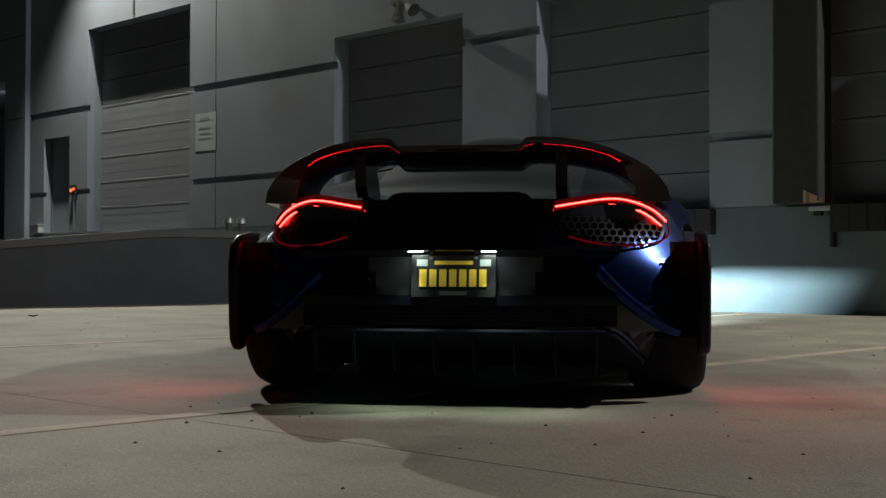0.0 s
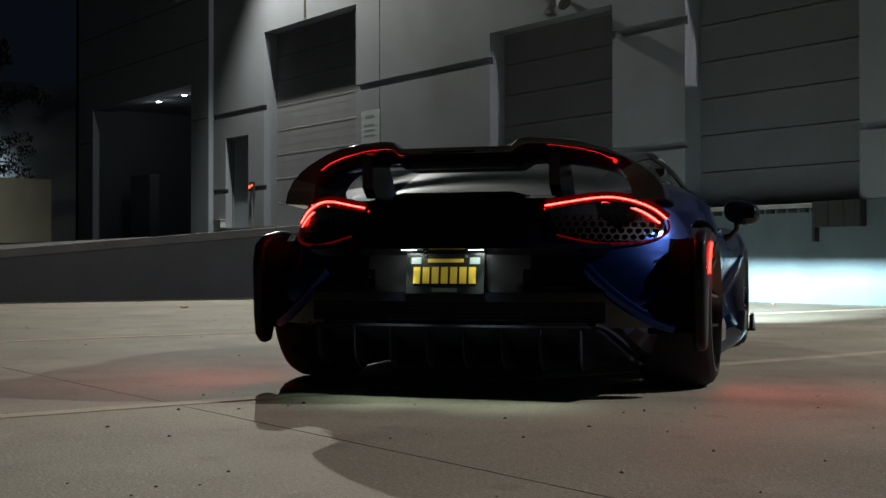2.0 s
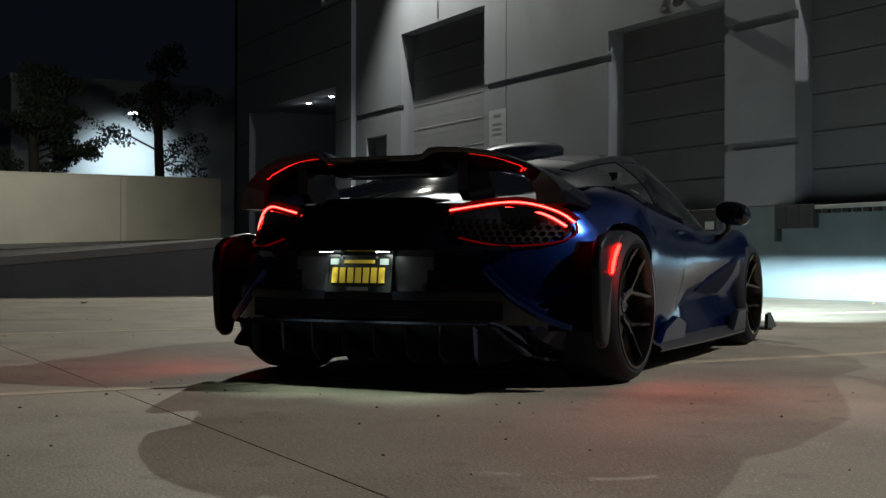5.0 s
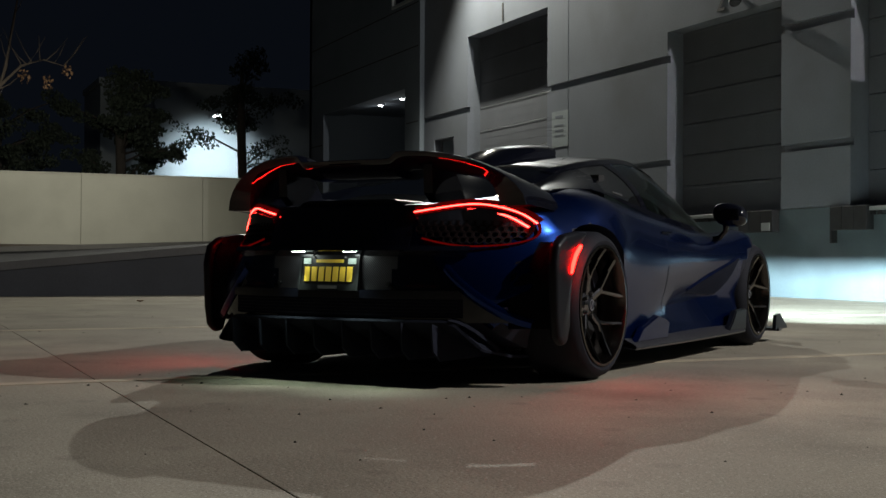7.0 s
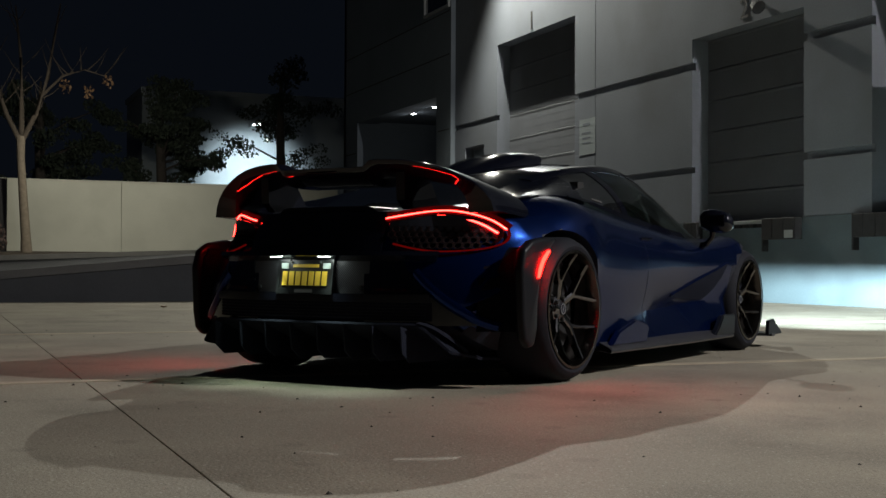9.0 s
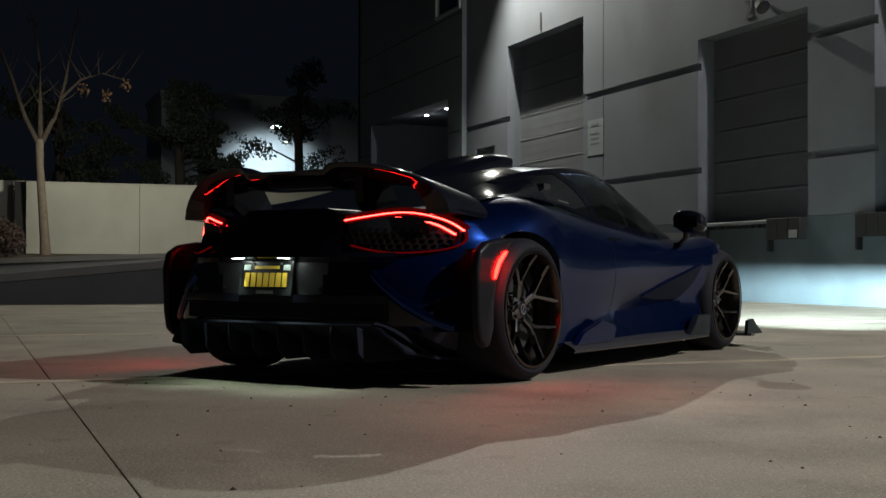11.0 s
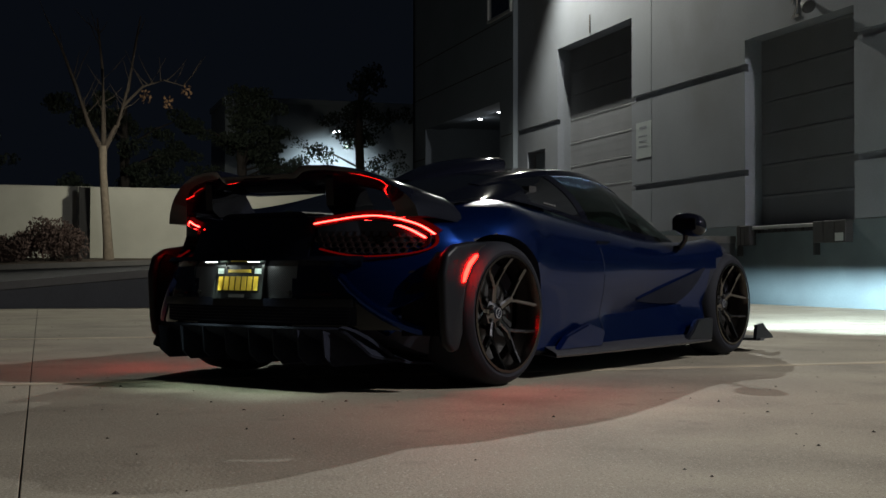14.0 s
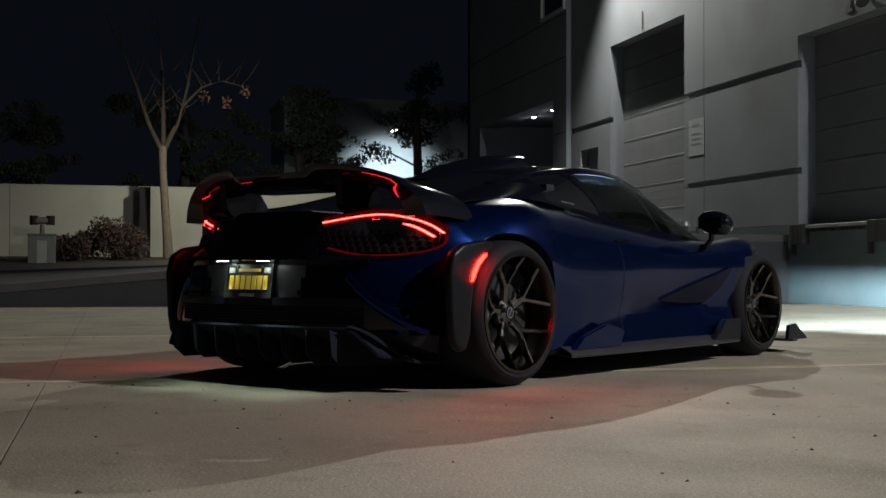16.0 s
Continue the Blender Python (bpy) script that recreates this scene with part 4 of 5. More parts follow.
def number_plate():
    p = part("number_plate", box_mesh(-0.157, 0.157, -0.906, -0.894, 0.405, 0.566, bevel=0.004), M_PLATE, car, "black number plate with yellow bars")
    bm = bmesh.new()
    add_box(bm, -0.157, -0.145, -0.912, -0.9065, 0.405, 0.566), add_box(bm, 0.145, 0.157, -0.912, -0.9065, 0.405, 0.566)
    add_box(bm, -0.145, 0.145, -0.912, -0.9065, 0.405, 0.432), add_box(bm, -0.145, -0.09, -0.912, -0.9065, 0.552, 0.566), add_box(bm, 0.09, 0.145, -0.912, -0.9065, 0.552, 0.566)
    part("plate_frame", bm, M_FRAME, p, "dark metal plate frame")
    for i in range(7):
        u = -0.128 + i * 0.0372
        part("character_bar", box_mesh(u, u + 0.027, -0.9105, -0.9063, 0.444, 0.508), M_YELLOW, p, "yellow bar")
    part("upper_bar", box_mesh(-0.072, 0.072, -0.9105, -0.9063, 0.526, 0.540), M_YELLOW, p, "yellow bar")
    part("frame_bar", box_mesh(-0.05, 0.05, -0.9145, -0.9123, 0.411, 0.426), M_GREYMARK, p)
    for s in (-1, 1):
        part("sticker", box_mesh(s * 0.118 - 0.02, s * 0.118 + 0.02, -0.9105, -0.9063, 0.520, 0.545), M_STICKER, p, "pale registration sticker")
        part("screw", box_mesh(s * 0.083 - 0.006, s * 0.083 + 0.006, -0.913, -0.9063, 0.545, 0.556, bevel=0.002), M_GREYMARK, p)
        lampbox = part("plate_lamp", box_mesh(s * 0.135 - 0.03, s * 0.135 + 0.03, -0.952, -0.918, 0.5748, 0.5796, bevel=0.001), M_SATIN, car)
        part("lamp_face", box_mesh(s * 0.135 - 0.026, s * 0.135 + 0.026, -0.950, -0.924, 0.5732, 0.5744), M_PLATELAMP, lampbox, "lit white plate lamp")
    p.matrix_basis = pose(0, -0.90, 0.41, -8) @ pose(0, 0.90, -0.41)


number_plate()


def diffuser():
    d = part("diffuser", grid_mesh([[(u, -0.905 + 0.07 * (abs(u) / 0.6) ** 3 + off, z - (0.0 if abs(u) < 0.58 else (abs(u) - 0.58) * 0.95 * (z - 0.10) / 0.19)) for u in [-0.70 + 1.4 * i / 28 for i in range(29)]] for off, z in ((0.0, 0.288), (0.03, 0.265), (0.28, 0.17), (0.55, 0.125))], 0.012), M_VENT, car, "carbon fibre rear diffuser", 40)
    for i in range(8):
        u = -0.525 + 0.15 * i
        z0 = 0.276
        part("fin", prism(bmesh.new(), [(-0.915, z0), (-0.90, 0.16), (-0.84, 0.115), (-0.40, 0.11), (-0.40, 0.14), (-0.62, 0.20)], "x", u - 0.004, u + 0.004), M_VENT, d)
    for s in (-1, 1):
        rows = []
        for i in range(9):
            q = i / 8
            u, z = 0.575 + 0.135 * q, 0.288 - 0.13 * q ** 1.5
            rows.append([(s * u, -0.855 + 0.19 * q, z - 0.006), (s * u, -0.865 + 0.19 * q, z), (s * (u + 0.006), -0.845 + 0.19 * q, z + 0.006)])
        part("diffuser_edge", grid_mesh(rows, 0.004), M_VENT, d, "dark diffuser edge", 60)
    part("exhaust_housing", prism(bmesh.new(), [(-0.31, 0.66), (0.31, 0.66), (0.288, 0.77), (0.258, 0.798), (0.225, 0.806), (-0.225, 0.806), (-0.258, 0.798), (-0.288, 0.77)], "y", -0.735, -0.50), M_SATIN, car, "black central exhaust surround")
    for k in range(4):
        u = -0.135 + 0.09 * k
        bm = lathe([(0.030, 0.0), (0.038, 0.0), (0.040, 0.03), (0.038, 0.10), (0.030, 0.10), (0.030, 0.0)], 20)
        bmesh.ops.transform(bm, matrix=pose(u, -0.775, 0.725, 0, 0, 90), verts=bm.verts)
        part("tailpipe", bm, M_VENT, car, "dark round tailpipe")


diffuser()


def rear_wing():
    """A full-width wing, dropped in the middle, whose ends curl down into the flanks."""
    top = [(0.0, 0.977), (0.10, 0.977), (0.20, 0.977), (0.232, 0.979), (0.262, 1.006), (0.30, 1.010), (0.40, 1.006), (0.50, 0.992), (0.58, 0.970), (0.66, 0.937), (0.72, 0.903), (0.765, 0.865), (0.795, 0.822), (0.806, 0.775)]
    chord = [(0.0, 0.30), (0.23, 0.30), (0.262, 0.34), (0.5, 0.36), (0.7, 0.36), (0.806, 0.34)]

    def foil(u, z):
        c = lerp(chord, u)[0]
        back = -0.80 + 0.20 * (u / 0.806) ** 2.2
        rows = []
        drop = max(0.0, (u - 0.55) / 0.26)
        lean = 0.13 * drop
        shape = ((0.0, 0.0, 0.0), (0.015, 0.003, -0.014), (0.09, 0.005, -0.036), (0.25, 0.002, -0.072), (0.5, -0.012, -0.080), (0.8, -0.036, -0.080), (1.0, -0.052, -0.068))
        upper = [(back + c * a, z + b * (1 - 0.6 * drop)) for a, b, _ in shape]
        lower = [(back + c * a, z + l * (1 - 0.75 * drop)) for a, _, l in shape[::-1]]
        return [(u - (lean if k >= len(upper) else 0), v, zz) for k, (v, zz) in enumerate(upper + lower[:-1])]
    half = [foil(u, z) for u, z in top]
    rows = [[(-u, v, z) for u, v, z in r] for r in half[:0:-1]] + half
    bm = grid_mesh(rows, 0, True)
    bm.verts.ensure_lookup_table()
    n = len(rows[0])
    bm.faces.new(bm.verts[:n]), bm.faces.new(bm.verts[-n:])
    w = part("rear_wing", bm, M_GLOSSBLACK, car, "gloss black full-width rear wing", 35)
    part("brake_light", box_mesh(-0.085, 0.085, -0.803, -0.797, 0.948, 0.956), M_REDLENS, w, "unlit third brake light slot")
    for s in (-1, 1):
        part("wing_strut", prism(bmesh.new(), [(-0.72, 0.955), (-0.52, 0.955), (-0.40, 0.80), (-0.66, 0.79), (-0.71, 0.83)], "x", s * 0.39 - 0.022, s * 0.39 + 0.022), M_GLOSSBLACK, w, "gloss black wing strut", 30)


rear_wing()


def fender_blade(sd):
    bm = bmesh.new()
    outline = [(-0.605, 0.30), (-0.590, 0.215), (-0.545, 0.178), (-0.500, 0.185), (-0.468, 0.26), (-0.466, 0.36), (-0.446, 0.46), (-0.400, 0.553), (-0.330, 0.628), (-0.26, 0.665), (-0.38, 0.668), (-0.52, 0.650), (-0.592, 0.61), (-0.618, 0.52)]
    prism(bm, outline, "x", sd * 0.910, sd * 0.959)
    bmesh.ops.recalc_face_normals(bm, faces=bm.faces)
    bmesh.ops.bevel(bm, geom=bm.edges[:], offset=0.018, segments=3, affect="EDGES", profile=0.5)
    b = part("fender_blade", bm, M_BLADE, car, "satin grey arch extension blade", 30)
    rows = []
    for i in range(13):
        u = 0.76 + 0.185 * i / 12
        row = []
        for k in range(9):
            z = 0.25 + 0.37 * k / 8
            edge = lerp([(0.19, -0.575), (0.30, -0.585), (0.50, -0.590), (0.58, -0.575), (0.63, -0.530)], z)[0]
            ease = min(1.0, max(0.0, (u - 0.80) / 0.10))
            row.append((sd * u, (rear_v(u, z) + 0.006) * (1 - ease) + edge * ease, z))
        rows.append(row)
    part("air_outlet", grid_mesh(rows, 0.03), M_OUTLET, car, "dark air outlet behind the wheel", 40)
    bm = bmesh.new()
    prism(bm, [(-0.480, 0.484), (-0.468, 0.487), (-0.426, 0.553), (-0.372, 0.599), (-0.367, 0.608), (-0.386, 0.607), (-0.436, 0.572), (-0.470, 0.525)], "x", sd * 0.958, sd * 0.966)
    part("side_marker", bm, M_MARKER, b, "glowing red side marker")


for side in (-1, 1):
    fender_blade(side)


def wheel(sd, v, r, rim_r, width, outer):
    """Tyre, barrel, five forked spokes, hub cap and brake, with the outer face at +x."""
    w = part("wheel", lathe([(rim_r - 0.01, -width), (rim_r + 0.03, -width - 0.006), (r - 0.03, -width + 0.004), (r - 0.004, -width + 0.03), (r, -width * 0.5), (r - 0.004, -0.045), (r - 0.022, -0.012), (r - 0.045, 0.002), (rim_r + 0.012, 0.0), (rim_r - 0.004, -0.008)], 72), M_TYRE, car, "low-profile black tyre on a dark five-fork rim", 40)
    rim = part("rim", lathe([(rim_r + 0.002, -0.006), (rim_r + 0.004, 0.003), (rim_r - 0.008, 0.004), (rim_r - 0.014, -0.012), (rim_r - 0.022, -0.05), (rim_r - 0.03, -width + 0.02), (rim_r - 0.012, -width + 0.005)], 64), M_BARREL, w, "polished dark bronze rim barrel", 40)
    def arm(name, points, hw0, hw1):
        bm = bmesh.new()
        rings = []
        n = len(points) - 1
        for k, (q, ang) in enumerate(points):
            rr = 0.045 + (rim_r - 0.055) * q
            hw = hw0 + (hw1 - hw0) * k / n
            x = -0.072 + 0.030 * q + 0.034 * q ** 2.5
            c, s = math.cos(ang), math.sin(ang)
            rings.append([bm.verts.new((x + dx, rr * c - s * dw, rr * s + c * dw)) for dw, dx in ((-hw, -0.03), (-hw, -0.004), (-hw * 0.5, 0.0), (hw * 0.5, 0.0), (hw, -0.004), (hw, -0.03))])
        for a, b in zip(rings, rings[1:]):
            for j in range(6):
                bm.faces.new((a[j], a[(j + 1) % 6], b[(j + 1) % 6], b[j]))
        bm.faces.new(rings[0]), bm.faces.new(rings[-1])
        part(name, bm, M_RIM, rim)
    for k in range(5):
        a0 = 2 * math.pi * k / 5 + 0.515
        arm("spoke", [(0.0, a0), (0.2, a0), (0.42, a0)], 0.020, 0.017)
        for g in (-1, 1):
            arm("prong", [(0.34, a0 + g * 0.035), (0.5, a0 + g * 0.15), (0.75, a0 + g * 0.295), (1.0, a0 + g * 0.385)], 0.0115, 0.010)
    for k in range(5):
        a0 = 2 * math.pi * k / 5
        bm = lathe([(0.0, -0.062), (0.009, -0.062), (0.010, -0.082)], 8)
        bmesh.ops.translate(bm, verts=bm.verts, vec=(0, 0.054 * math.cos(a0), 0.054 * math.sin(a0)))
        part("lug_bolt", bm, M_DISC, rim)
    part("hub", lathe([(0.0, -0.064), (0.034, -0.064), (0.040, -0.068), (0.070, -0.080), (0.072, -0.12), (0.0, -0.12)], 32), M_RIM, rim, "", 40)
    part("hub_cap", lathe([(0.0, -0.058), (0.026, -0.058), (0.030, -0.063)], 24), M_SATIN, rim, "black hub cap with a pale ring")
    part("cap_ring", lathe([(0.0215, -0.0575), (0.025, -0.0575), (0.025, -0.0582)], 24), M_PALEMETAL, rim)
    part("cap_bar", box_mesh(-0.0582, -0.0575, -0.0016, 0.0016, -0.02, 0.02, m=Matrix.Rotation(radians(-32), 4, "X")), M_PALEMETAL, rim)
    part("brake_disc", lathe([(0.08, -0.125), (rim_r - 0.05, -0.125), (rim_r - 0.05, -0.153), (0.08, -0.153)], 40), M_DISC, w, "steel brake disc")
    bm = bmesh.new()
    rows = [[(x, rr * math.cos(a), rr * math.sin(a)) for a in [radians(20 + 9 * k) for k in range(8)]] for rr, x in ((rim_r - 0.10, -0.112), (rim_r - 0.035, -0.112), (rim_r - 0.035, -0.165))]
    part("brake_caliper", grid_mesh(rows, 0.012), M_SATIN, w)
    w.matrix_basis = pose(sd * outer, v, r, 0, 0, 0 if sd > 0 else 180)
    return w


for side in (-1, 1):
    wheel(side, REAR_AXLE, 0.338, 0.272, 0.30, 0.957)
    wheel(side, 2.604, 0.328, 0.258, 0.245, 0.915)


def mirror(sd):
    pts = []
    for i in range(9):
        a = math.pi * i / 8
        s = max(0.12, math.sin(a)) ** 0.6
        u = 0.935 - 0.10 * math.cos(a)
        h = 0.072 * s
        pts.append([(sd * u, 1.93 + 0.075 * s * math.cos(b) - 0.02, 0.828 + h * math.sin(b) - 0.012 * (1 - math.cos(a))) for b in [2 * math.pi * k / 14 for k in range(14)]])
    bm = grid_mesh(pts, 0, True)
    bm.verts.ensure_lookup_table()
    bm.faces.new(bm.verts[:14]), bm.faces.new(bm.verts[-14:])
    m = part("door_mirror", bm, M_GLOSSBLACK, car, "gloss black door mirror on a slim stalk", 50)
    bm = bmesh.new()
    tube(bm, [(sd * 0.80, 1.93, 0.665), (sd * 0.87, 1.92, 0.68), (sd * 0.905, 1.915, 0.72), (sd * 0.91, 1.915, 0.775)], [0.022, 0.017, 0.015, 0.022], 10)
    part("stalk", bm, M_GLOSSBLACK, m, "", 60)
    part("mirror_glass", box_mesh(*sorted((sd * 0.86, sd * 1.01)), 1.833, 1.838, 0.78, 0.85, bevel=0.002), M_DARKGLASS, m)


for side in (-1, 1):
    mirror(side)


def flanks(sd):
    # side intake: a dark wedge-shaped opening that follows the flank
    rows = []
    for i in range(15):
        v = 1.42 + 0.76 * i / 14
        up = 0.372 + (v - 1.42) * 0.25
        low = lerp([(1.42, 0.366), (1.75, 0.345), (1.98, 0.345), (2.10, 0.44), (2.18, 0.55)], v)[0]
        rows.append([(sd * (body_u(v, low + (up - low) * k / 4) + 0.005), v, low + (up - low) * k / 4) for k in range(5)])
    part("side_intake", grid_mesh(rows, 0.004), M_VENT, car, "dark wedge-shaped side intake", 30)
    # lip over the intake and a door cut line
    rows = [[(sd * (body_u(v, 0.372 + (v - 1.42) * 0.25) + o), v, 0.372 + (v - 1.42) * 0.25 + dz) for o, dz in ((0.004, -0.002), (0.014, 0.004), (0.002, 0.014))] for v in [1.42 + 0.76 * i / 14 for i in range(15)]]
    part("intake_lip", grid_mesh(rows, 0.003), M_PAINT, car, "", 60)
    rows = [[(sd * (body_u(v, z) + 0.0015), v + o, z) for o in (0.0, 0.004)] for v, z in [(0.98 - 0.10 * k / 12, 0.20 + 0.46 * k / 12) for k in range(13)]]
    part("door_gap", grid_mesh(rows, 0.001), M_SATIN, car)
    # sill extension with winglet
    rows = []
    for i in range(21):
        v = 0.36 + 1.86 * i / 20
        w = 0.935 + 0.02 * math.sin(math.pi * i / 20)
        rows.append([(sd * 0.80, v, 0.125), (sd * w, v, 0.105), (sd * (w + 0.008), v, 0.115), (sd * w, v, 0.128), (sd * 0.86, v, 0.165)])
    part("side_skirt", grid_mesh(rows, 0.004), M_CARBON, car, "carbon fibre side skirt", 50)
    bm = bmesh.new()
    prism(bm, [(1.85, 0.12), (2.22, 0.12), (2.24, 0.25), (2.02, 0.245), (1.95, 0.18)], "x", sd * 0.905, sd * 0.945)
    bmesh.ops.recalc_face_normals(bm, faces=bm.faces)
    bmesh.ops.bevel(bm, geom=bm.edges[:], offset=0.008, segments=2, affect="EDGES")
    part("skirt_winglet", bm, M_BLADE, car, "grey skirt winglet", 30)
    bm = bmesh.new()
    prism(bm, [(0.40, 0.135), (0.86, 0.135), (0.90, 0.225), (0.72, 0.265), (0.50, 0.21)], "x", sd * 0.885, sd * 0.922)
    bmesh.ops.recalc_face_normals(bm, faces=bm.faces)
    bmesh.ops.bevel(bm, geom=bm.edges[:], offset=0.010, segments=2, affect="EDGES")
    part("skirt_fin", bm, M_PAINT, car, "blue fin ahead of the rear wheel", 30)
    # front splitter with end plate
    part("splitter", prism(bmesh.new(), [(0.0, 3.56), (sd * 0.45, 3.52), (sd * 0.80, 3.28), (sd * 0.95, 3.05), (sd * 0.95, 2.98), (0.0, 2.98)], "z", 0.075, 0.092), M_CARBON, car, "carbon fibre front splitter")
    part("splitter_end_plate", prism(bmesh.new(), [(2.94, 0.085), (3.24, 0.085), (3.22, 0.105), (3.13, 0.15), (3.06, 0.19), (2.96, 0.18)], "x", sd * 0.915, sd * 0.938), M_BLADE, car, "dark splitter end plate")
    # headlamp housing; added plates in front of the lamp cut its beam flat
    part("headlamp", prism(bmesh.new(), [(2.94, 0.48), (3.17, 0.48), (3.14, 0.54), (2.94, 0.60)], "x", sd * 0.58, sd * 0.74), M_SATIN, car, "dark headlamp housing")
    part("door_handle", box_mesh(*sorted((sd * 0.885, sd * 0.893)), 0.86, 1.0, 0.685, 0.697, bevel=0.002), M_GLOSSBLACK, car)


for side in (-1, 1):
    flanks(side)


def headlight_lamps():
    for s in (-1, 1):
        a, b = CAR @ Vector((s * 0.62, 3.23, 0.50)), CAR @ Vector((s * 0.62, 12.0, 2.85))
        spot("headlight_beam", a, b, 34000, (0.72, 0.93, 1.0), 60, 1.0, 0.001)
        # added plates, no part of the car, that block the beam above and below
        shade = bmesh.new()
        add_box(shade, s * 0.62 - 0.06, s * 0.62 + 0.06, 3.275, 3.28, 0.49968, 0.53)
        add_box(shade, s * 0.62 - 0.06, s * 0.62 + 0.06, 3.19, 3.2745, 0.524, 0.53)
        add_box(shade, s * 0.62 - 0.055, s * 0.62 + 0.055, 3.25, 3.28, 0.482, 0.4900)
        glow_at, glow_to = CAR @ Vector((s * 0.135, -0.940, 0.571)), CAR @ Vector((s * 0.26, -1.02, 0.0))
        spot("plate_lamp_light", glow_at, glow_to, 7, (0.80, 1.0, 0.84), 74, 1.0, 0.008)
        part("beam_cutoff_plate", shade, M_SATIN, car, "added plates that trim the headlight beam")


headlight_lamps()

# ---- planting and far things ----


def leaf_cloud(bm, centre, radii, count, size, rng):
    for _ in range(count):
        while True:
            p = Vector((rng.uniform(-1, 1), rng.uniform(-1, 1), rng.uniform(-1, 1)))
            if 0.25 < p.length < 1:
                break
        p = Vector((p.x * radii[0], p.y * radii[1], p.z * radii[2])) + Vector(centre)
        r = Euler((rng.uniform(0, 6.3), rng.uniform(0, 6.3), rng.uniform(0, 6.3))).to_matrix()
        s = size * rng.uniform(0.6, 1.4)
        q = [bm.verts.new(p + r @ Vector(c) * s) for c in ((-0.5, 0, 0), (0, 0.28, 0.05), (0.5, 0, 0), (0, -0.28, 0.05))]
        bm.faces.new(q)


def bare_tree():
    t = empty("bare_tree", pose(-47.6, -9.1, 0.85))
    tagged(t, "bare young tree with a pale forked trunk in the planting bed", "tree")
    rng = random.Random(4)
    bm = bmesh.new()
    tube(bm, [(0, 0.25, -0.2), (0, 0.2, 0.8), (0, 0.1, 2.2), (0, 0.0, 3.6), (0, -0.02, 4.6)], [0.24, 0.19, 0.165, 0.15, 0.17], 12)
    part("trunk", bm, M_BARK, t, "pale lit trunk", 60)
    limbs = [[(0, -0.02, 4.4), (0.1, -0.55, 5.4), (0.1, -1.05, 6.9), (0, -1.6, 8.4), (0, -2.1, 9.4)], [(0, 0, 4.4), (-0.1, 0.02, 5.8), (0.1, -0.05, 7.6), (0, -0.25, 9.6)],
             [(0, 0, 4.4), (0, 0.5, 5.4), (0, 0.95, 6.9), (0.1, 1.2, 8.6), (0, 1.4, 9.8)], [(0, 0.75, 6.2), (0, 1.5, 7.0), (0, 2.3, 7.3), (0, 3.1, 7.1)]]
    for k, pts in enumerate(limbs):
        bm = bmesh.new()
        tube(bm, pts, [0.12 * (1 - 0.8 * i / (len(pts) - 1)) * (0.55 if k == 3 else 1) for i in range(len(pts))], 8)
        for _ in range(9):
            i = rng.randrange(1, len(pts) - 1)
            p = Vector(pts[i]).lerp(Vector(pts[i + 1]), rng.random())
            d = Vector((rng.uniform(-0.5, 0.5), rng.uniform(-1, 1), rng.uniform(0.4, 1.2)))
            tube(bm, [p, p + d * 0.5, p + d * 1.0 + Vector((0, 0, 0.15))], [0.025, 0.016, 0.006], 5)
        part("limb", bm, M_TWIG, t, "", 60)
    bm = bmesh.new()
    for c in ((0, 3.2, 6.9), (0, 2.5, 6.4), (0.1, 1.6, 6.6)):
        leaf_cloud(bm, c, (0.2, 0.22, 0.3), 26, 0.16, rng)
    part("dry_leaves", bm, M_DRYLEAF, t, "few hanging dry leaves")


bare_tree()


def hedge(y, z, sx, sy, sz, seed):
    h = empty("hedge_bush", pose(-47.3, y, z))
    tagged(h, "dense rounded reddish-brown shrub in the planting bed", "bush", "shrubs along the wall")
    rng = random.Random(seed)
    bm = bmesh.new()
    for _ in range(16):
        c = (rng.uniform(-0.5, 0.5) * sx, rng.uniform(-0.7, 0.7) * sy, sz * rng.uniform(0.4, 0.72))
        leaf_cloud(bm, c, (sx * 0.5, sy * 0.42, sz * 0.36), 330, 0.12, rng)
    part("foliage", bm, M_HEDGE, h)
    bm = bmesh.new()
    for _ in range(7):
        a = rng.uniform(-0.5, 0.5) * sy
        tube(bm, [(0, a * 0.4, -0.2), (0, a * 0.8, sz * 0.3), (rng.uniform(-0.3, 0.3), a, sz * 0.8)], [0.04, 0.03, 0.01], 6)
    part("stems", bm, M_DARKBARK, h)


hedge(-12.6, 0.75, 0.9, 0.95, 1.25, 1)
hedge(-10.9, 0.80, 1.0, 1.25, 1.75, 2)
hedge(-16.6, 0.7, 0.9, 1.0, 1.3, 3)


def backflow():
    b = empty("utility_cabinet", pose(-46.9, -13.6, 0.55))
    tagged(b, "grey-green utility cabinet with a two-outlet fitting on top", "cabinet")
    part("body", box_mesh(-0.35, 0.35, -0.50, 0.50, 0, 1.30, bevel=0.02), M_BOX, b)
    part("lid", box_mesh(-0.38, 0.38, -0.53, 0.53, 1.301, 1.36, bevel=0.01), M_BOX, b)
    part("door_panel", box_mesh(0.351, 0.362, -0.18, 0.18, 0.15, 1.1, bevel=0.004), M_SIGN, b, "paler access panel")
    bm = bmesh.new()
    tube(bm, [(0, 0, 1.36), (0, 0, 1.75)], [0.10, 0.08], 12)
    tube(bm, [(0, -0.30, 1.86), (0, 0.30, 1.86)], [0.14, 0.14], 14)
    part("pipe_fitting", bm, M_BOX, b, "", 50)
    for s in (-1, 1):
        bm = bmesh.new()
        tube(bm, [(0, s * 0.30, 1.70), (0, s * 0.30, 2.05)], [0.16, 0.16], 14)
        part("outlet", bm, M_BLACK, b, "", 50)


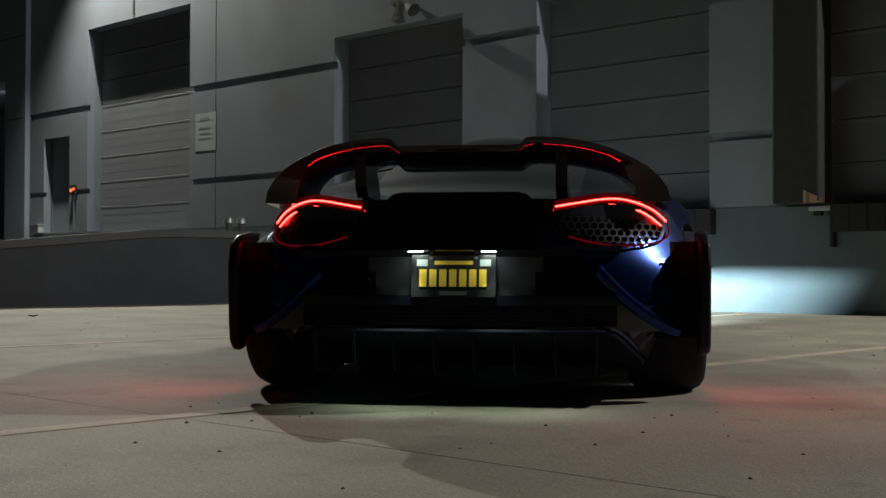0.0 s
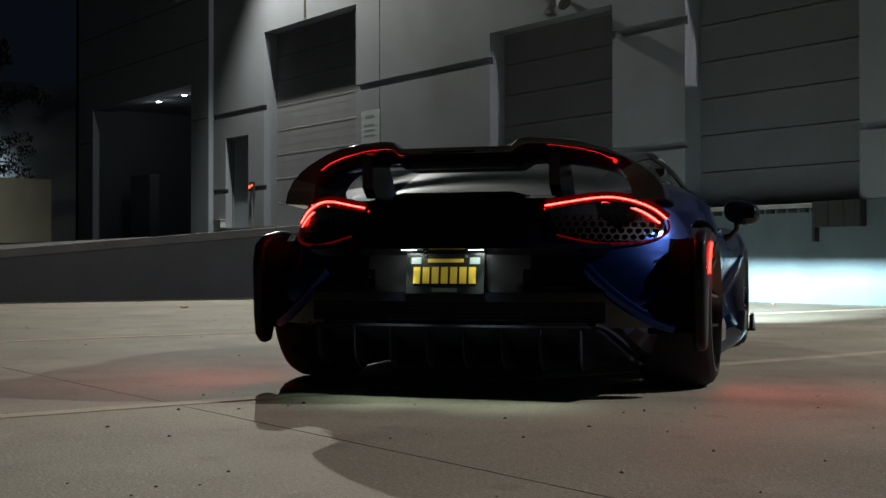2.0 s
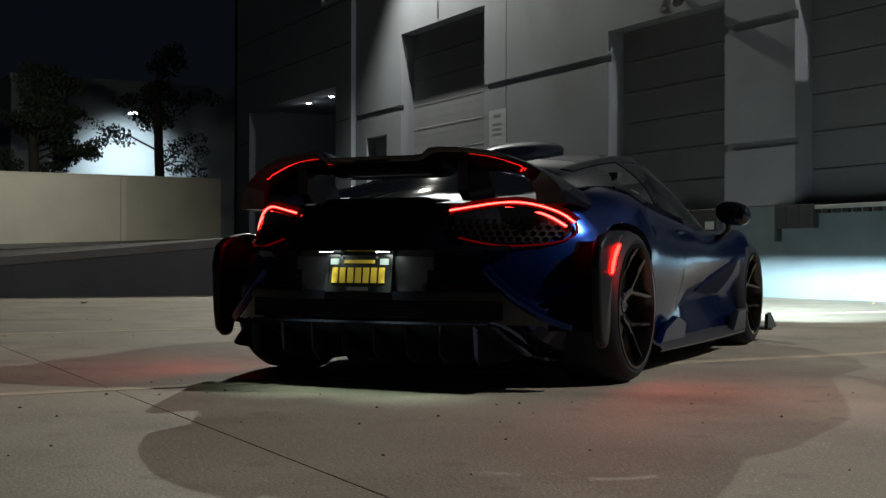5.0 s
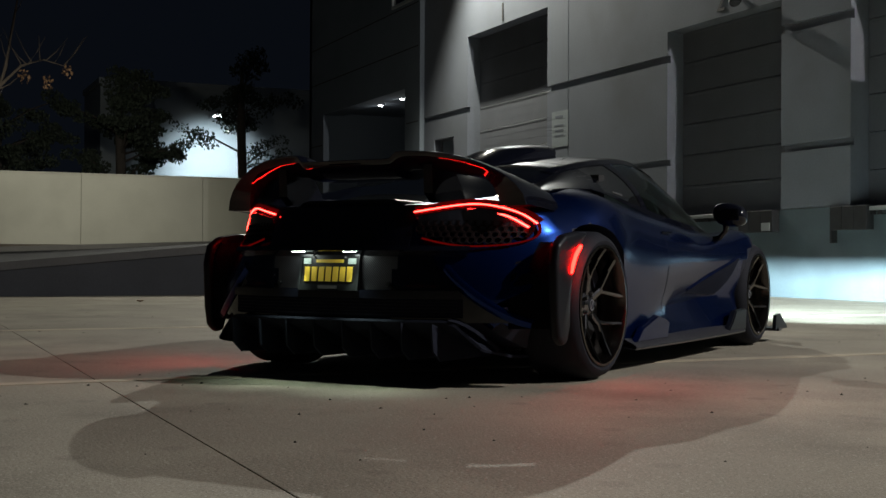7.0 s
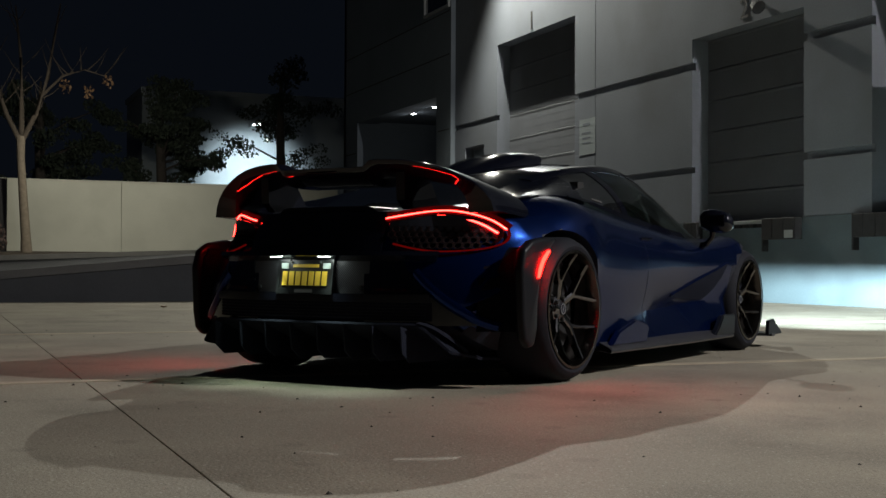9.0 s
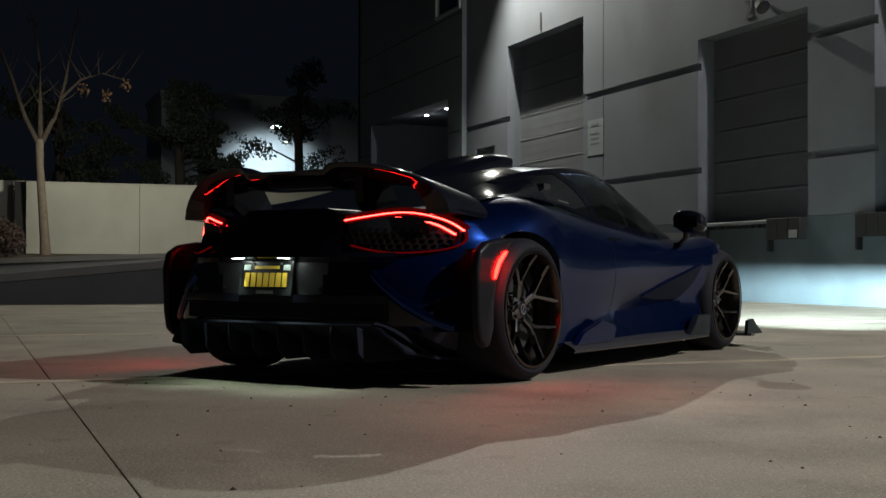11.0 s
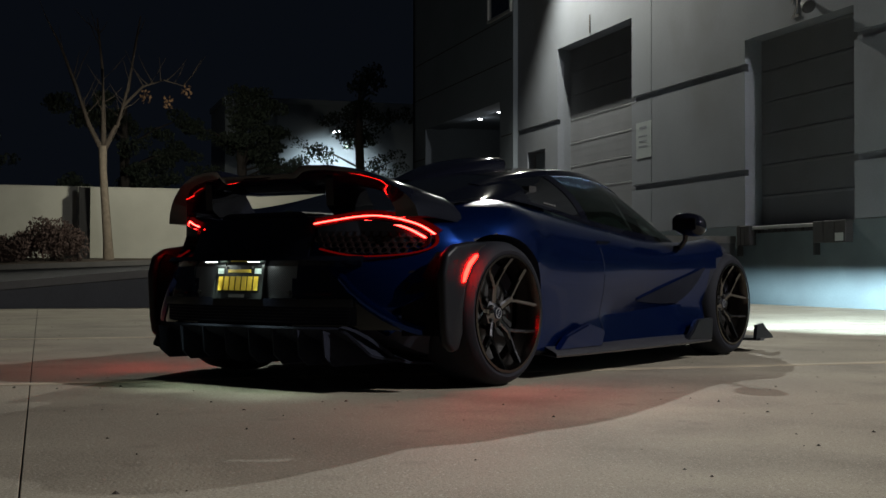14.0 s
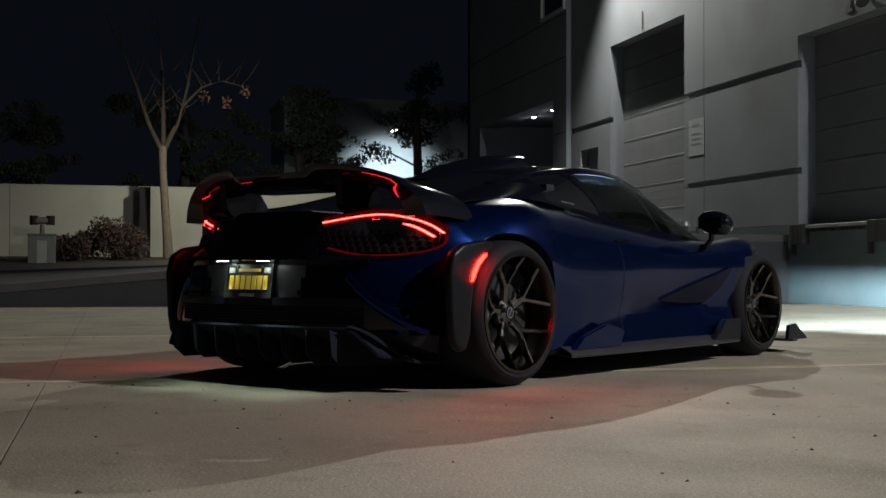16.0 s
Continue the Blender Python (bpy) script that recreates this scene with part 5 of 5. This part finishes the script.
backflow()
post = empty("sign_post", pose(-48.9, -9.75, 0.95))
tagged(post, "dark square steel post beside the boundary wall", "post")
part("shaft", box_mesh(-0.2, 0.2, -0.22, 0.22, 0, 2.95, bevel=0.02), M_BLACK, post)


def leafy_tree(x, y, z, height, spread, seed, density=1.0):
    t = empty("leafy_tree", pose(x, y, z))
    tagged(t, "dark leafy tree, a silhouette against the lit far facade", "tree", "far trees")
    rng = random.Random(seed)
    bm = bmesh.new()
    tube(bm, [(0, 0, -0.3), (0.05, 0.05, height * 0.3), (0, -0.05, height * 0.62), (0, 0, height * 0.9)], [0.28, 0.25, 0.22, 0.05], 10)
    ends = []
    for k in range(13):
        a = 2 * math.pi * rng.random()
        z0 = height * rng.uniform(0.28, 0.75)
        r = spread * rng.uniform(0.5, 1.0)
        e = Vector((r * math.cos(a), r * math.sin(a), z0 + height * rng.uniform(0.03, 0.2)))
        tube(bm, [(0, 0, z0), e * 0.5 + Vector((0, 0, z0 * 0.5 + 0.2)), e], [0.07, 0.045, 0.015], 6)
        ends += [e, e * 0.62 + Vector((0, 0, z0 * 0.38))]
    part("trunk", bm, M_DARKBARK, t, "", 60)
    bm = bmesh.new()
    for e in ends:
        for _ in range(3):
            c = e + Vector((rng.uniform(-0.5, 0.5), rng.uniform(-0.6, 0.6), rng.uniform(-0.35, 0.35)))
            leaf_cloud(bm, c, (0.45, 0.55, 0.32), int(70 * density), 0.17, rng)
    part("crown", bm, M_LEAF, t)


leafy_tree(-61.5, 4.75, 0.9, 11.0, 3.4, 11, 1.0)
leafy_tree(-58.5, -2.0, 0.9, 9.8, 3.2, 12, 2.2)
leafy_tree(-60.0, -7.5, 0.9, 9.4, 3.4, 13, 1.8)
leafy_tree(-58.0, -16.5, 0.9, 8.5, 3.6, 14, 1.6)


def far_building():
    b = empty("far_building", pose(-68, 6, 0))
    tagged(b, "pale flat far facade washed by a bright wall lamp", "building")
    part("wall", box_mesh(-6, 0, -7.5, 22, 0, 10.2), M_FARBLD, b)
    part("parapet", box_mesh(-6.1, 0.12, -7.6, 22.1, 10.201, 10.5), M_FARBLD, b)
    for y in (-4.4, 8.0, 14.0):
        part("pilaster", box_mesh(0.001, 0.08, y - 0.15, y + 0.15, 0, 10.1), M_FARBLD, b)
    lamp = empty("facade_lamp", pose(-69.0, 4.6, 8.2))
    tagged(lamp, "bright white wall lamp on the far facade", "lamp")
    part("arm", box_mesh(1.1, 2.95, -0.06, 0.06, 0.30, 0.42), M_PALEMETAL, lamp)
    part("head", box_mesh(2.9, 3.9, -0.35, 0.35, 0.25, 0.5, bevel=0.05), M_PALEMETAL, lamp)
    part("lamp_face", box_mesh(3.0, 3.85, -0.3, 0.3, 0.22, 0.249), M_FARGLOW, lamp)


far_building()


# ---- small things ----


def litter():
    rng = random.Random(9)
    bm = bmesh.new()
    for _ in range(900):
        x, y = rng.uniform(-12, 4), rng.uniform(-13, -0.5)
        s = rng.uniform(0.002, 0.0095)
        q = [bm.verts.new((x + s * math.cos(a) * rng.uniform(0.6, 1.3), y + s * math.sin(a) * rng.uniform(0.6, 1.3), 0.0005)) for a in (0, 1.3, 2.5, 3.8, 5.0)]
        top = bm.verts.new((x, y, s * rng.uniform(0.5, 1.0)))
        bm.faces.new(q)
        for i in range(5):
            bm.faces.new((q[i], q[(i + 1) % 5], top))
    g = finish("grit", bm, M_STONE)
    tagged(g, "scattered dark grit and crumbs on the concrete", "grit", kind="stuff")
    for x, y, a in ((-7.6, -0.75, 0.4), (-12.5, -7.2, 1.2), (-13.4, -9.4, 2.0), (-9.1, -0.9, 2.6)):
        bm = grid_mesh([[(0.016 * i, 0.03 * j * (1 - abs(i) / 3.4), 0.018 + 0.004 * abs(i) + 0.012 * abs(j)) for j in (-1, 0, 1)] for i in (-3, -2, -1, 0, 1, 2, 3)], 0.002)
        lf = finish("fallen_leaf", bm, M_DRYLEAF)
        lf.matrix_world = pose(x, y, -0.016, 0, 0, math.degrees(a))
        tagged(lf, "curled dry tan leaf lying on the concrete", "leaf", "fallen leaves")


litter()


def exhaust_flame(u, scale):
    """A short blue flame in three rigid tongues, held back in the exhaust until the engine pops."""
    f = empty("exhaust_flame", CAR @ pose(u, -0.60, 0.73))
    tagged(f, "brief blue flame that spits from the exhaust", "flame", "exhaust flames")
    for du, dz, r, h in ((0.0, 0.0, 0.026, 0.066), (0.022, 0.020, 0.014, 0.048), (-0.022, 0.012, 0.012, 0.044)):
        bm = lathe([(0.0, -h), (r * 0.7, -h * 0.6), (r, -h * 0.1), (r * 0.75, h * 0.4), (r * 0.3, h * 0.8), (0.0, h)], 12)
        bmesh.ops.remove_doubles(bm, verts=bm.verts, dist=0.0005)
        bmesh.ops.rotate(bm, verts=bm.verts, cent=(0, 0, 0), matrix=Matrix.Rotation(radians(-90), 3, "Y"))
        bmesh.ops.transform(bm, matrix=pose(du * scale, 0, dz * scale) @ Matrix.Scale(scale, 4), verts=bm.verts)
        part("tongue", bm, M_FLAME, f, "", 60)
    return f


FLAMES = ((exhaust_flame(-0.215, 1.0), -0.215, 0.765), (exhaust_flame(0.022, 0.6), 0.022, 0.75))


def motions():
    """Besides the camera only the exhaust flames move: out for an instant and back."""
    for flame, u, z in FLAMES:
        held, out = CAR @ pose(u, -0.60, 0.73), CAR @ pose(u, -0.85, z)
        walk(flame, [(0, held), (9.04, held), (9.1, out), (9.16, held), (16, held)])


motions()
